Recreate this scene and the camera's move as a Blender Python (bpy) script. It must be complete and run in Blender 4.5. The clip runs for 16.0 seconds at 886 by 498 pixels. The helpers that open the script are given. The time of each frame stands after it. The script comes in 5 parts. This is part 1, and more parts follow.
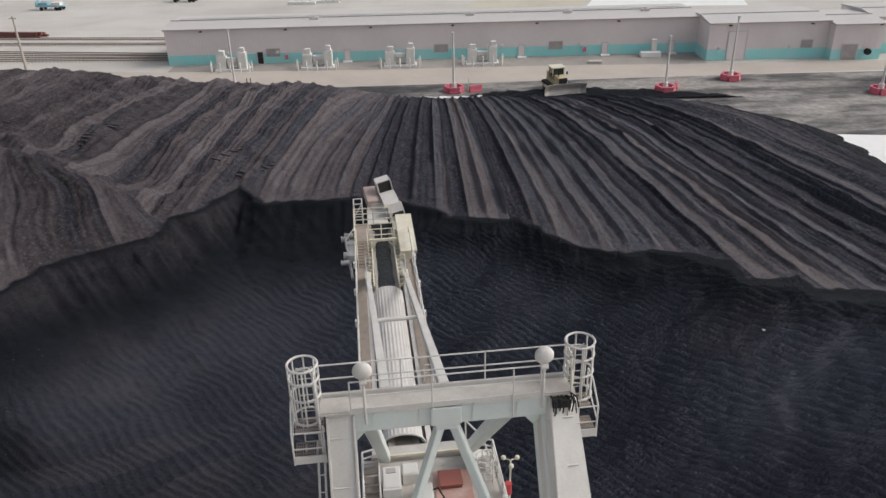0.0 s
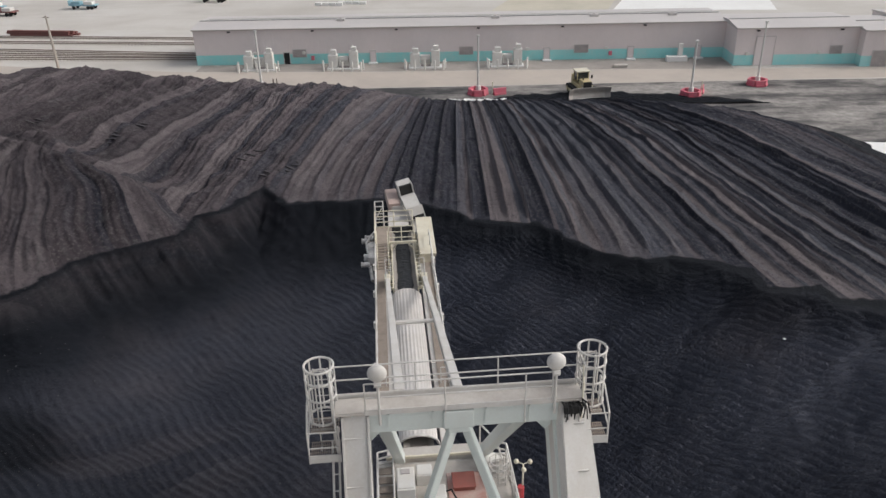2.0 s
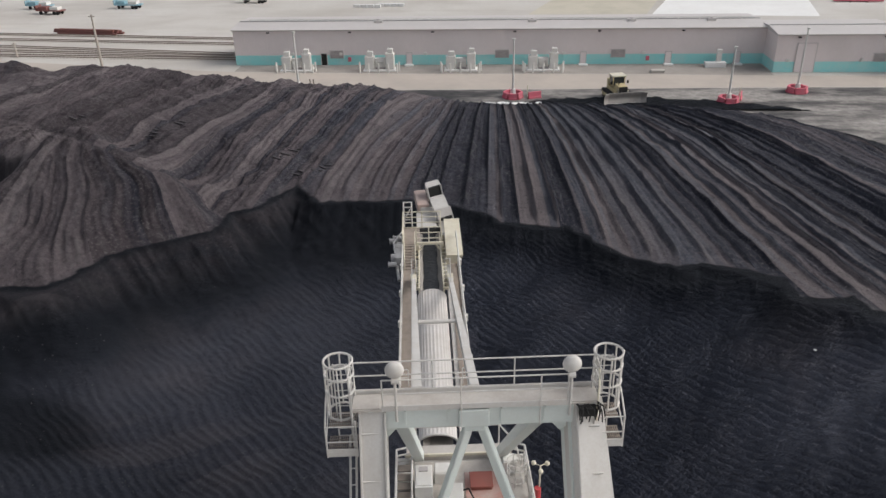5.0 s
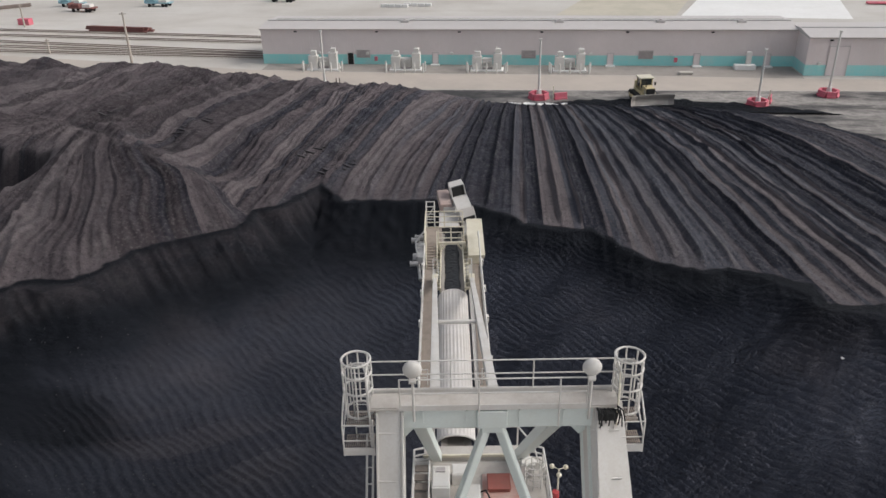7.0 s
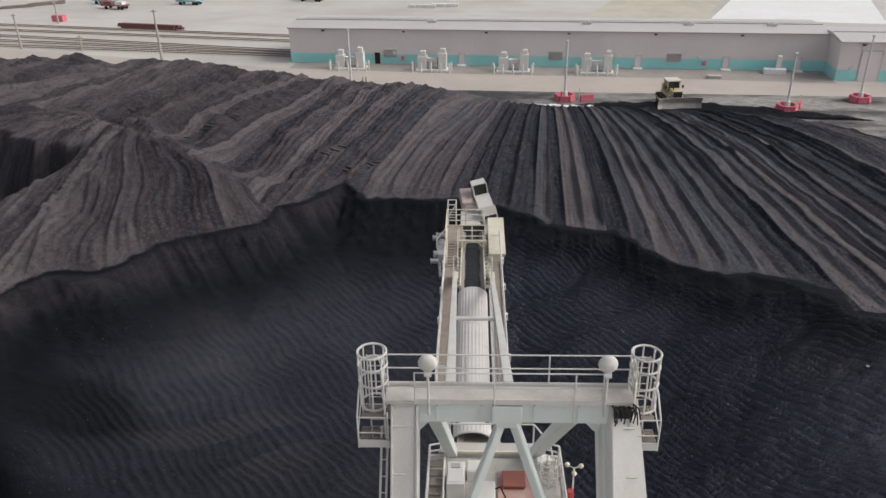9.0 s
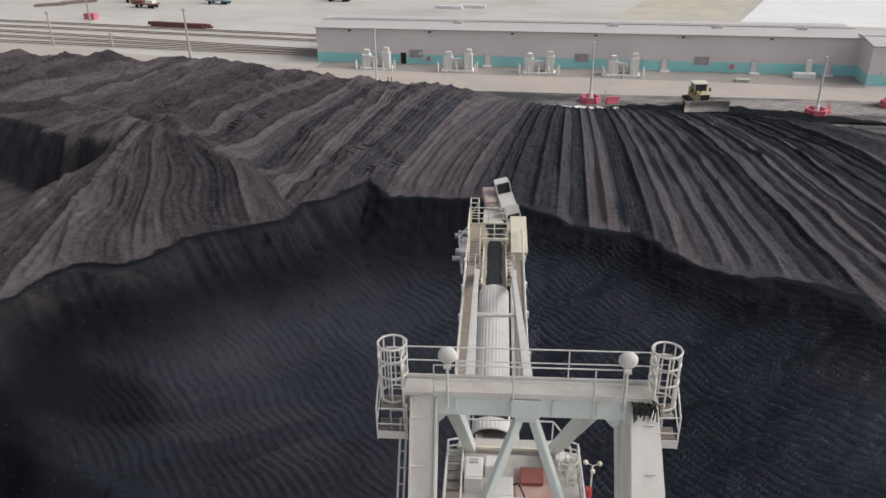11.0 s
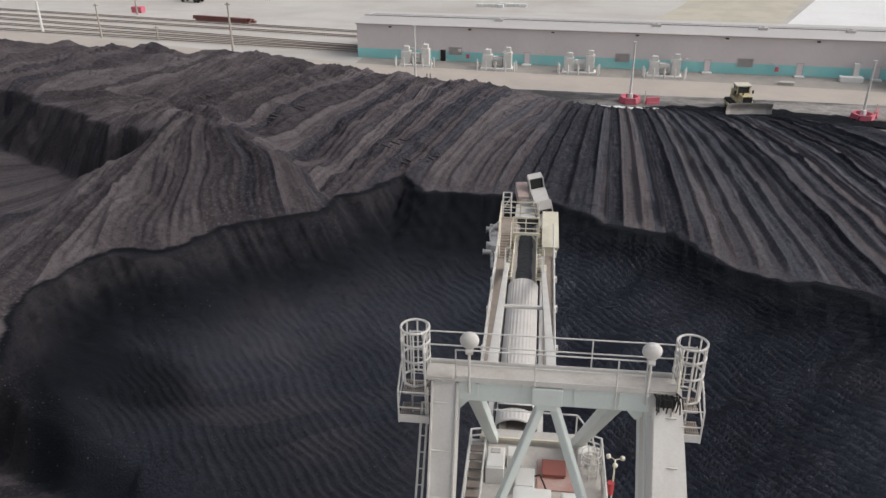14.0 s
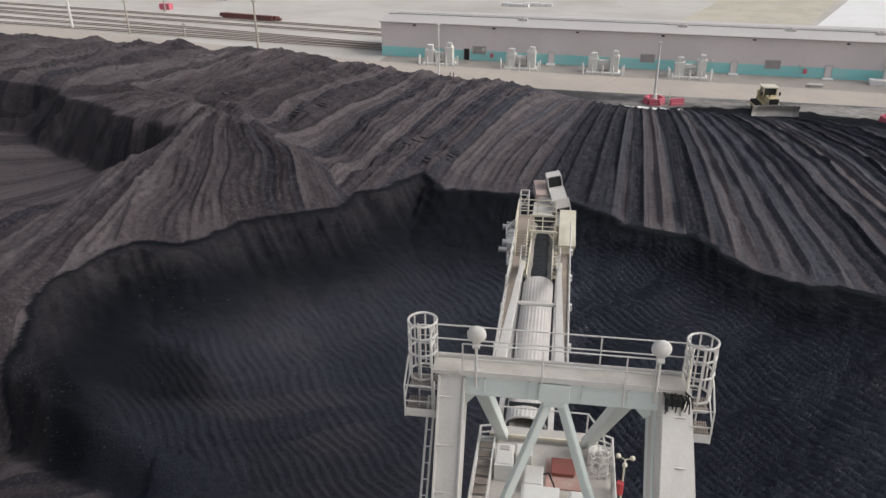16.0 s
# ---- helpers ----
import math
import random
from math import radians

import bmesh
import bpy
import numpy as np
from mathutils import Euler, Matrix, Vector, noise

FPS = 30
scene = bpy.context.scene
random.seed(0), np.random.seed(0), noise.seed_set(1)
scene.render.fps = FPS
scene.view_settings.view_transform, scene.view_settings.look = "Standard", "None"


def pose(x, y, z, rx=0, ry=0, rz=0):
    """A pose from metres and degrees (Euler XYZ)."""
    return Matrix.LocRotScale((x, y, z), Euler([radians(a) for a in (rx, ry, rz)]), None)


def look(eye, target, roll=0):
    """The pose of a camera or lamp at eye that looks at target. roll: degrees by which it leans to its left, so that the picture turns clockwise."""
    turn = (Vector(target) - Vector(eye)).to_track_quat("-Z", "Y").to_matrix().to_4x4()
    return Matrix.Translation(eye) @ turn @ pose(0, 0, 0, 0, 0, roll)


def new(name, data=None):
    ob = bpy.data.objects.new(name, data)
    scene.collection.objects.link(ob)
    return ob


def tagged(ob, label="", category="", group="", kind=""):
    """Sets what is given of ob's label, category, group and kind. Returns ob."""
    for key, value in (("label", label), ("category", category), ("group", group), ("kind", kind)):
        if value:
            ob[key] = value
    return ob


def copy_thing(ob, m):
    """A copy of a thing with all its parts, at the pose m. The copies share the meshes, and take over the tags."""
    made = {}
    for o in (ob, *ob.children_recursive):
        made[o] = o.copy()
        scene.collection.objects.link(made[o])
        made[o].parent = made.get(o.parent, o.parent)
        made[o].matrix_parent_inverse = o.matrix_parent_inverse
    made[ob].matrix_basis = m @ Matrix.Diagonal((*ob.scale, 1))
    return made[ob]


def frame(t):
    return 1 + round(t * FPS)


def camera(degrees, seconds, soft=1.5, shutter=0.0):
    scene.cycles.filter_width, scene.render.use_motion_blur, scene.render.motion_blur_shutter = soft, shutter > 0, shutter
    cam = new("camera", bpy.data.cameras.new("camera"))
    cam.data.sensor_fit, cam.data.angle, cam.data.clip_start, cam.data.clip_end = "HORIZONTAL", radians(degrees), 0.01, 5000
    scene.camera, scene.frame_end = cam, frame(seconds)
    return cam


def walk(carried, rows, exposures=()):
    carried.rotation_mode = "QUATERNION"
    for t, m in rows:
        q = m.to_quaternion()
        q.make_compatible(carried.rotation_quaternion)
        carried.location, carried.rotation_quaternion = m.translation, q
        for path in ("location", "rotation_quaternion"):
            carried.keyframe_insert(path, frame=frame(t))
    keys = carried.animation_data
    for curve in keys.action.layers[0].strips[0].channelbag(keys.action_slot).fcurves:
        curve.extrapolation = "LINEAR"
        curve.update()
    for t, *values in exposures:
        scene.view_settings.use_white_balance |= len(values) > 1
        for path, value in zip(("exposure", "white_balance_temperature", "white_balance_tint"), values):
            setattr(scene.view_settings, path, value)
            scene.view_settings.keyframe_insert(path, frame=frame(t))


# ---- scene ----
cam = camera(58.9, 16.0)
PATH = [
    (0, (0.548, -0.094, 37.390), (0.6824, 17.6356, 28.1500), -1.4),
    (0.5, (0.578, -0.142, 37.474), (0.5774, 17.5982, 28.2440), -1.4),
    (1, (0.605, -0.223, 37.554), (0.4585, 17.5278, 28.3240), -1.4),
    (1.5, (0.654, -0.288, 37.633), (0.3524, 17.4633, 28.4230), -1.4),
    (2, (0.754, -0.376, 37.689), (0.3074, 17.3757, 28.4790), -1.3),
    (2.5, (0.838, -0.460, 37.706), (0.2564, 17.2920, 28.5160), -1.3),
    (3, (0.956, -0.576, 37.742), (0.2283, 17.1762, 28.5620), -1.3),
    (3.5, (1.028, -0.631, 37.766), (0.1553, 17.1214, 28.5960), -1.3),
    (4, (1.090, -0.707, 37.779), (0.0823, 17.0554, 28.6190), -1.3),
    (6.5, (1.198, -0.562, 37.733), (-0.5559, 17.1496, 28.6130), -1.2),
    (7, (1.240, -0.538, 37.686), (-0.6590, 17.1631, 28.5660), -1.2),
    (7.5, (1.314, -0.532, 37.617), (-0.7410, 17.1486, 28.5070), -1.1),
    (8, (1.320, -0.519, 37.578), (-0.8700, 17.1510, 28.4780), -1.1),
    (8.5, (1.388, -0.590, 37.544), (-0.9570, 17.0693, 28.4640), -1.1),
    (9, (1.419, -0.647, 37.519), (-1.0810, 17.0015, 28.4390), -1.0),
    (11.5, (1.526, -0.875, 37.280), (-1.7008, 16.6783, 28.2600), -0.8),
    (12, (1.594, -0.922, 37.223), (-1.7877, 16.6000, 28.2030), -0.7),
    (12.5, (1.624, -0.959, 37.157), (-1.8926, 16.5416, 28.1370), -0.7),
    (13, (1.688, -0.983, 37.096), (-1.9835, 16.4861, 28.0660), -0.7),
    (13.5, (1.786, -1.003, 37.044), (-2.0314, 16.4346, 28.0240), -0.6),
    (14, (1.796, -0.973, 36.984), (-2.1662, 16.4230, 27.9540), -0.6),
    (14.5, (1.901, -0.948, 36.919), (-2.1960, 16.4163, 27.8890), -0.5),
    (15, (2.014, -0.942, 36.849), (-2.2388, 16.4004, 27.8190), -0.6),
    (15.5, (2.079, -0.895, 36.804), (-2.3085, 16.4056, 27.7740), -0.5),
    (16, (2.165, -0.850, 36.749), (-2.3573, 16.4187, 27.7190), -0.5),
]
walk(cam, [(t, look(eye, target, roll)) for t, eye, target, roll in PATH])

# ---- light ----
SUN_UP, SUN_ROUND = radians(40), radians(87)
world = bpy.data.worlds.new("sky")
scene.world = world
world.use_nodes = True
wn = world.node_tree.nodes
sky = wn.new("ShaderNodeTexSky")
sky.sky_type, sky.sun_disc = "NISHITA", False
sky.sun_elevation, sky.sun_rotation = SUN_UP, SUN_ROUND
sky.air_density, sky.dust_density = 1.0, 4.0
soften = wn.new("ShaderNodeHueSaturation")
soften.inputs["Saturation"].default_value = 0.4
world.node_tree.links.new(sky.outputs[0], soften.inputs["Color"])
world.node_tree.links.new(soften.outputs[0], wn["Background"].inputs["Color"])
wn["Background"].inputs["Strength"].default_value = 0.155
sun = new("sun", bpy.data.lights.new("sun", "SUN"))
sun.data.energy, sun.data.angle, sun.data.color = 1.45, radians(26), (1.0, 0.985, 0.97)
sun.matrix_world = look((0, 0, 0), (-math.sin(SUN_ROUND) * math.cos(SUN_UP), -math.cos(SUN_ROUND) * math.cos(SUN_UP), -math.sin(SUN_UP)))
scene.view_settings.exposure = -0.17


# ---- materials ----
def nodes_of(name):
    m = bpy.data.materials.new(name)
    m.use_nodes = True
    t = m.node_tree
    return m, t.nodes, t.links, t.nodes["Principled BSDF"]


def mapped(n, l, scale, source="Object", stretch=(1, 1, 1)):
    tc = n.new("ShaderNodeTexCoord")
    mp = n.new("ShaderNodeMapping")
    mp.inputs["Scale"].default_value = (scale * stretch[0], scale * stretch[1], scale * stretch[2])
    l.new(tc.outputs[source], mp.inputs["Vector"])
    return mp.outputs[0]


def noise_tex(n, l, scale, detail=5, rough=0.6, source="Object", stretch=(1, 1, 1)):
    nt = n.new("ShaderNodeTexNoise")
    nt.inputs["Scale"].default_value, nt.inputs["Detail"].default_value, nt.inputs["Roughness"].default_value = 1.0, detail, rough
    l.new(mapped(n, l, scale, source, stretch), nt.inputs["Vector"])
    return nt.outputs[0]


def ramp(n, l, fac, stops):
    r = n.new("ShaderNodeValToRGB")
    while len(r.color_ramp.elements) < len(stops):
        r.color_ramp.elements.new(0.5)
    for e, (p, c) in zip(r.color_ramp.elements, stops):
        e.position, e.color = p, (*c, 1) if len(c) == 3 else c
    l.new(fac, r.inputs[0])
    return r.outputs[0]


def mix(n, l, fac, a, b, how="MIX"):
    m = n.new("ShaderNodeMix")
    m.data_type, m.blend_type = "RGBA", how
    for sock, v in ((m.inputs[0], fac), (m.inputs[6], a), (m.inputs[7], b)):
        if isinstance(v, bpy.types.NodeSocket):
            l.new(v, sock)
        else:
            sock.default_value = v if not isinstance(v, tuple) or len(v) == 4 else (*v, 1)
    return m.outputs[2]


def bump(n, l, p, height, strength, distance):
    b = n.new("ShaderNodeBump")
    b.inputs["Strength"].default_value, b.inputs["Distance"].default_value = strength, distance
    l.new(height, b.inputs["Height"])
    l.new(b.outputs[0], p.inputs["Normal"])


def worn(name, colour, dirt, scale=1.5, rough=0.6, metal=0.0, amount=0.45, streak=1.0, fine=12.0):
    """Paint, concrete or steel with stains at two scales and a fine relief."""
    m, n, l, p = nodes_of(name)
    big = noise_tex(n, l, scale, 6, 0.65, stretch=(1, 1, streak))
    small = noise_tex(n, l, fine, 4, 0.7)
    c = mix(n, l, ramp(n, l, big, [(0.42, (0, 0, 0)), (0.72, (amount,) * 3)]), colour, dirt)
    c = mix(n, l, ramp(n, l, small, [(0.35, (0.0,) * 3), (0.8, (0.28,) * 3)]), c, dirt)
    l.new(c, p.inputs["Base Color"])
    p.inputs["Roughness"].default_value, p.inputs["Metallic"].default_value = rough, metal
    bump(n, l, p, small, 0.25, 0.02)
    return m


WHITE = worn("white_machine_paint", (0.62, 0.605, 0.58), (0.40, 0.34, 0.28), 0.8, 0.8, amount=0.4, streak=0.35)
CREAM = worn("cream_machine_paint", (0.72, 0.68, 0.56), (0.42, 0.33, 0.20), 0.9, 0.5, amount=0.4, streak=0.35)
HOOD = worn("weathered_hood_sheet", (0.60, 0.575, 0.55), (0.42, 0.37, 0.33), 0.8, 0.85, amount=0.5, streak=0.3)
PALE_GREEN = worn("pale_green_machine_paint", (0.63, 0.685, 0.66), (0.50, 0.49, 0.45), 0.7, 0.45, amount=0.3, streak=0.3)
GRATING = worn("dusty_steel_grating", (0.34, 0.285, 0.24), (0.17, 0.14, 0.12), 2.0, 0.8, amount=0.5)
PLATE = worn("dusty_deck_plate", (0.56, 0.53, 0.49), (0.33, 0.28, 0.24), 0.9, 0.75, amount=0.6)
BELT = worn("dust_coated_belt", (0.30, 0.275, 0.25), (0.16, 0.145, 0.13), 1.5, 0.85, amount=0.5)
WET_COAL = worn("wet_coal", (0.011, 0.013, 0.016), (0.028, 0.030, 0.034), 3.0, 0.7)
# near-black, stands for the shade inside the belt hood
HOOD_SHADE = worn("black_hood_shade", (0.025, 0.027, 0.03), (0.05, 0.05, 0.05), 2.0, 0.75)
# dark steel parts, and the shade in bucket mouths and the open doorway
DARK = worn("dark_steel_and_shade", (0.013, 0.013, 0.013), (0.03, 0.028, 0.026), 2.0, 0.85)
RED_OXIDE = worn("red_oxide_paint", (0.30, 0.09, 0.07), (0.20, 0.10, 0.08), 1.5, 0.6)
RED = worn("red_paint", (0.50, 0.05, 0.06), (0.30, 0.10, 0.08), 2, 0.5)
PINK = worn("faded_red_barrier_paint", (0.66, 0.13, 0.19), (0.42, 0.24, 0.24), 0.9, 0.75, amount=0.5)
GREY_STEEL = worn("grey_galvanised_steel", (0.42, 0.42, 0.41), (0.25, 0.22, 0.19), 1.2, 0.55, 0.3)
CLADDING = worn("pale_mauve_grey_cladding", (0.76, 0.69, 0.68), (0.64, 0.58, 0.56), 0.12, 0.6, amount=0.5, streak=0.5, fine=1.5)
TEAL = worn("teal_painted_cladding", (0.30, 0.72, 0.71), (0.52, 0.68, 0.66), 0.25, 0.6, amount=0.6, fine=2.0)
ROOFING = worn("pale_sheet_roofing", (0.56, 0.525, 0.51), (0.45, 0.42, 0.40), 0.08, 0.6, amount=0.4, fine=1.0)
LOUVRE = worn("grey_louvre", (0.46, 0.42, 0.41), (0.25, 0.23, 0.22), 1, 0.6)
CABINET = worn("white_cabinet_paint", (0.72, 0.71, 0.68), (0.55, 0.5, 0.44), 0.7, 0.5, amount=0.4)
YELLOW = worn("yellow_dozer_paint", (0.62, 0.51, 0.27), (0.33, 0.28, 0.21), 1.2, 0.5, amount=0.7)
BLADE = worn("polished_blade_steel", (0.40, 0.37, 0.34), (0.24, 0.21, 0.19), 0.8, 0.5, 0.15)
GLASS = worn("dark_cab_glass", (0.03, 0.04, 0.045), (0.06, 0.06, 0.06), 2, 0.1)
TIMBER = worn("weathered_pole_timber", (0.45, 0.40, 0.35), (0.30, 0.26, 0.22), 1.0, 0.85, streak=0.2)
RUST = worn("rusty_rail_steel", (0.25, 0.20, 0.175), (0.16, 0.13, 0.115), 0.5, 0.75)
SLEEPER = worn("track_sleepers", (0.52, 0.485, 0.445), (0.42, 0.39, 0.355), 0.5, 0.9)
PIPE_RED = worn("red_brown_beam_paint", (0.22, 0.08, 0.07), (0.14, 0.09, 0.08), 0.6, 0.7)
BLUE = worn("pale_blue_paint", (0.22, 0.42, 0.50), (0.3, 0.32, 0.32), 0.6, 0.6)
PALE_SLAB = worn("white_dusted_slab", (0.82, 0.81, 0.79), (0.66, 0.64, 0.61), 0.1, 0.8, amount=0.4, fine=0.8)
DRY_FIELD = worn("dry_field_soil", (0.56, 0.51, 0.42), (0.40, 0.38, 0.30), 0.12, 0.95, amount=0.7, fine=0.6)
ROAD = worn("dusty_haul_road", (0.50, 0.44, 0.385), (0.38, 0.335, 0.30), 0.1, 0.95, amount=0.6, streak=1, fine=0.5)


def ground_material():
    m, n, l, p = nodes_of("pale_yard_ground")
    big = noise_tex(n, l, 0.035, 6, 0.6)
    streaks = noise_tex(n, l, 0.12, 6, 0.7, stretch=(0.15, 1, 1))
    small = noise_tex(n, l, 1.5, 4, 0.7)
    c = ramp(n, l, big, [(0.3, (0.45, 0.415, 0.375)), (0.55, (0.56, 0.53, 0.49)), (0.75, (0.62, 0.60, 0.565))])
    c = mix(n, l, ramp(n, l, streaks, [(0.5, (0,) * 3), (0.75, (0.55,) * 3)]), c, (0.40, 0.36, 0.32))
    c = mix(n, l, ramp(n, l, small, [(0.4, (0,) * 3), (0.8, (0.3,) * 3)]), c, (0.42, 0.39, 0.35))
    l.new(c, p.inputs["Base Color"])
    p.inputs["Roughness"].default_value = 0.95
    bump(n, l, p, small, 0.3, 0.08)
    return m


def apron_material():
    """Ground between the pile and the road: clay with coal trodden into it."""
    m, n, l, p = nodes_of("coal_stained_ground")
    big = noise_tex(n, l, 0.10, 7, 0.65, stretch=(0.6, 1.5, 1))
    small = noise_tex(n, l, 0.9, 6, 0.7)
    c = ramp(n, l, big, [(0.38, (0.035, 0.035, 0.037)), (0.46, (0.14, 0.13, 0.125)), (0.53, (0.28, 0.26, 0.24)), (0.66, (0.42, 0.39, 0.36))])
    c = mix(n, l, ramp(n, l, small, [(0.4, (0,) * 3), (0.75, (0.7,) * 3)]), c, (0.08, 0.075, 0.072))
    l.new(c, p.inputs["Base Color"])
    p.inputs["Roughness"].default_value = 0.95
    bump(n, l, p, small, 0.6, 0.2)
    return m


def coal_material():
    """Coal: dozed strips on top follow the UV map 'strips'; 'dusty' tells the top from newly cut coal, near-black on
    the face and lighter where 'raked'.
    """
    m, n, l, p = nodes_of("coal")
    uv = n.new("ShaderNodeUVMap")
    uv.uv_map = "strips"
    sep = n.new("ShaderNodeSeparateXYZ")
    l.new(uv.outputs[0], sep.inputs[0])

    def along(su, sv, detail, rough, warp=0.0):
        mp = n.new("ShaderNodeMapping")
        mp.inputs["Scale"].default_value = (su, sv, 1)
        l.new(uv.outputs[0], mp.inputs["Vector"])
        t = n.new("ShaderNodeTexNoise")
        t.inputs["Scale"].default_value, t.inputs["Detail"].default_value, t.inputs["Roughness"].default_value = 1, detail, rough
        t.inputs["Distortion"].default_value = warp
        l.new(mp.outputs[0], t.inputs["Vector"])
        return t.outputs[0]

    def per_lane(times, shift):
        mul = n.new("ShaderNodeMath")
        mul.operation = "MULTIPLY_ADD"
        mul.inputs[1].default_value, mul.inputs[2].default_value = times, shift
        l.new(sep.outputs[0], mul.inputs[0])
        fl = n.new("ShaderNodeMath")
        fl.operation = "FLOOR"
        l.new(mul.outputs[0], fl.inputs[0])
        wnz = n.new("ShaderNodeTexWhiteNoise")
        wnz.noise_dimensions = "1D"
        l.new(fl.outputs[0], wnz.inputs["W"])
        return wnz.outputs["Value"], wnz.outputs["Color"]

    lane_tone, lane_hue = per_lane(1.0, 0.0)
    fine_tone, fine_hue = per_lane(3.0, 7.3)
    drift = along(0.9, 0.22, 7, 0.68, 0.5)
    clods = noise_tex(n, l, 1.1, 6, 0.7)
    grain = noise_tex(n, l, 7.0, 4, 0.75)
    patch = noise_tex(n, l, 0.05, 4, 0.6)
    area = noise_tex(n, l, 0.022, 3, 0.6)
    tone = mix(n, l, 0.22, lane_tone, fine_tone)
    spot = n.new("ShaderNodeTexCoord")
    place = n.new("ShaderNodeSeparateXYZ")
    l.new(spot.outputs["Object"], place.inputs[0])
    blend = n.new("ShaderNodeMapRange")
    blend.inputs["From Min"].default_value, blend.inputs["From Max"].default_value = 0, -22
    blend.inputs["To Min"].default_value, blend.inputs["To Max"].default_value = 0.25, 0.5
    l.new(place.outputs[0], blend.inputs["Value"])
    tone = mix(n, l, blend.outputs[0], tone, drift)
    strip = ramp(n, l, tone, [(0.27, (0.0226, 0.0239, 0.0351)), (0.42, (0.0442, 0.0463, 0.0614)), (0.56, (0.0786, 0.0818, 0.1012)), (0.75, (0.1346, 0.1399, 0.1615))])
    brown = ramp(n, l, tone, [(0.25, (0.0447, 0.0366, 0.0410)), (0.42, (0.0745, 0.0621, 0.0684)), (0.56, (0.1118, 0.0937, 0.0999)), (0.75, (0.1677, 0.1441, 0.1490))])
    hue = n.new("ShaderNodeMath")
    hue.operation = "ADD"
    l.new(mix(n, l, 0.5, lane_tone, fine_hue), hue.inputs[0])
    older = n.new("ShaderNodeMapRange")
    older.inputs["From Min"].default_value, older.inputs["From Max"].default_value = 5, -40
    older.inputs["To Min"].default_value, older.inputs["To Max"].default_value = -0.24, 0.28
    l.new(place.outputs[0], older.inputs["Value"])
    sum_ = n.new("ShaderNodeMath")
    sum_.operation = "ADD"
    l.new(area, sum_.inputs[0])
    l.new(older.outputs[0], sum_.inputs[1])
    l.new(sum_.outputs[0], hue.inputs[1])
    top = mix(n, l, ramp(n, l, hue.outputs[0], [(0.72, (0,) * 3), (1.0, (1,) * 3)]), strip, brown)
    top = mix(n, l, ramp(n, l, clods, [(0.5, (0,) * 3), (0.8, (0.4,) * 3)]), top, (0.105, 0.097, 0.099))
    crumbs = noise_tex(n, l, 3.2, 5, 0.75)
    top = mix(n, l, ramp(n, l, crumbs, [(0.34, (0.6,) * 3), (0.46, (0,) * 3)]), top, (0.022, 0.021, 0.025))
    top = mix(n, l, ramp(n, l, crumbs, [(0.53, (0,) * 3), (0.68, (0.75,) * 3)]), top, (0.16, 0.145, 0.14))
    flecks = along(2.6, 0.35, 4, 0.6, 0.6)
    top = mix(n, l, ramp(n, l, flecks, [(0.58, (0,) * 3), (0.72, (0.5,) * 3)]), top, (0.12, 0.117, 0.115))
    top = mix(n, l, ramp(n, l, grain, [(0.3, (0.5,) * 3), (0.5, (0,) * 3)]), top, (0.026, 0.025, 0.029))
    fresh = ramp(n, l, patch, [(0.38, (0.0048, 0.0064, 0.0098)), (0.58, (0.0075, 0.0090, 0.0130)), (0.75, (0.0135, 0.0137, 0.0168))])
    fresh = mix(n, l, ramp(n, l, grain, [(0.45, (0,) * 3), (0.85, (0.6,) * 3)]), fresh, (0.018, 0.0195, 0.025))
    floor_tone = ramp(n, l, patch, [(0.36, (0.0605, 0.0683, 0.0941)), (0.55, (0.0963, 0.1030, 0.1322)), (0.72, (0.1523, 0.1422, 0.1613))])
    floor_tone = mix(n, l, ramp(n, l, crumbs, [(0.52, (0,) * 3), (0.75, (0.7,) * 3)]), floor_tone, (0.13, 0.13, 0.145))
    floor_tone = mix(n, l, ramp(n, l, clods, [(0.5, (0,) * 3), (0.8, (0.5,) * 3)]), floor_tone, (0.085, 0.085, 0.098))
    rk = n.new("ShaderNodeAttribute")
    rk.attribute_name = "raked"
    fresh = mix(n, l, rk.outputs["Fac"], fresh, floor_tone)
    old = n.new("ShaderNodeAttribute")
    old.attribute_name = "dusty"
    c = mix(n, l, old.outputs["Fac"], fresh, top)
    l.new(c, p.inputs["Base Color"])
    p.inputs["Roughness"].default_value = 0.8
    p.inputs["Specular IOR Level"].default_value = 0.12
    both = n.new("ShaderNodeMath")
    both.operation = "ADD"
    l.new(clods, both.inputs[0])
    l.new(grain, both.inputs[1])
    furrow = n.new("ShaderNodeMath")
    furrow.operation = "ADD"
    l.new(both.outputs[0], furrow.inputs[0])
    half = n.new("ShaderNodeMath")
    half.operation = "MULTIPLY"
    half.inputs[1].default_value = 0.45
    l.new(along(5.0, 1.6, 4, 0.65, 0.3), half.inputs[0])
    l.new(half.outputs[0], furrow.inputs[1])
    bump(n, l, p, furrow.outputs[0], 0.9, 0.26)
    return m


GROUND, APRON, COAL = ground_material(), apron_material(), coal_material()


# ---- building blocks ----
def part(name, bm, material, parent=None, label=""):
    me = bpy.data.meshes.new(name)
    bm.normal_update()
    bm.to_mesh(me)
    bm.free()
    me.materials.append(material)
    ob = new(name, me)
    ob.parent = parent
    return tagged(ob, label)


def thing(name, label, category, at=(0, 0, 0), turn=0.0, group="", kind=""):
    ob = new(name)
    ob.matrix_basis = pose(*at, 0, 0, turn)
    return tagged(ob, label, category, group, kind)


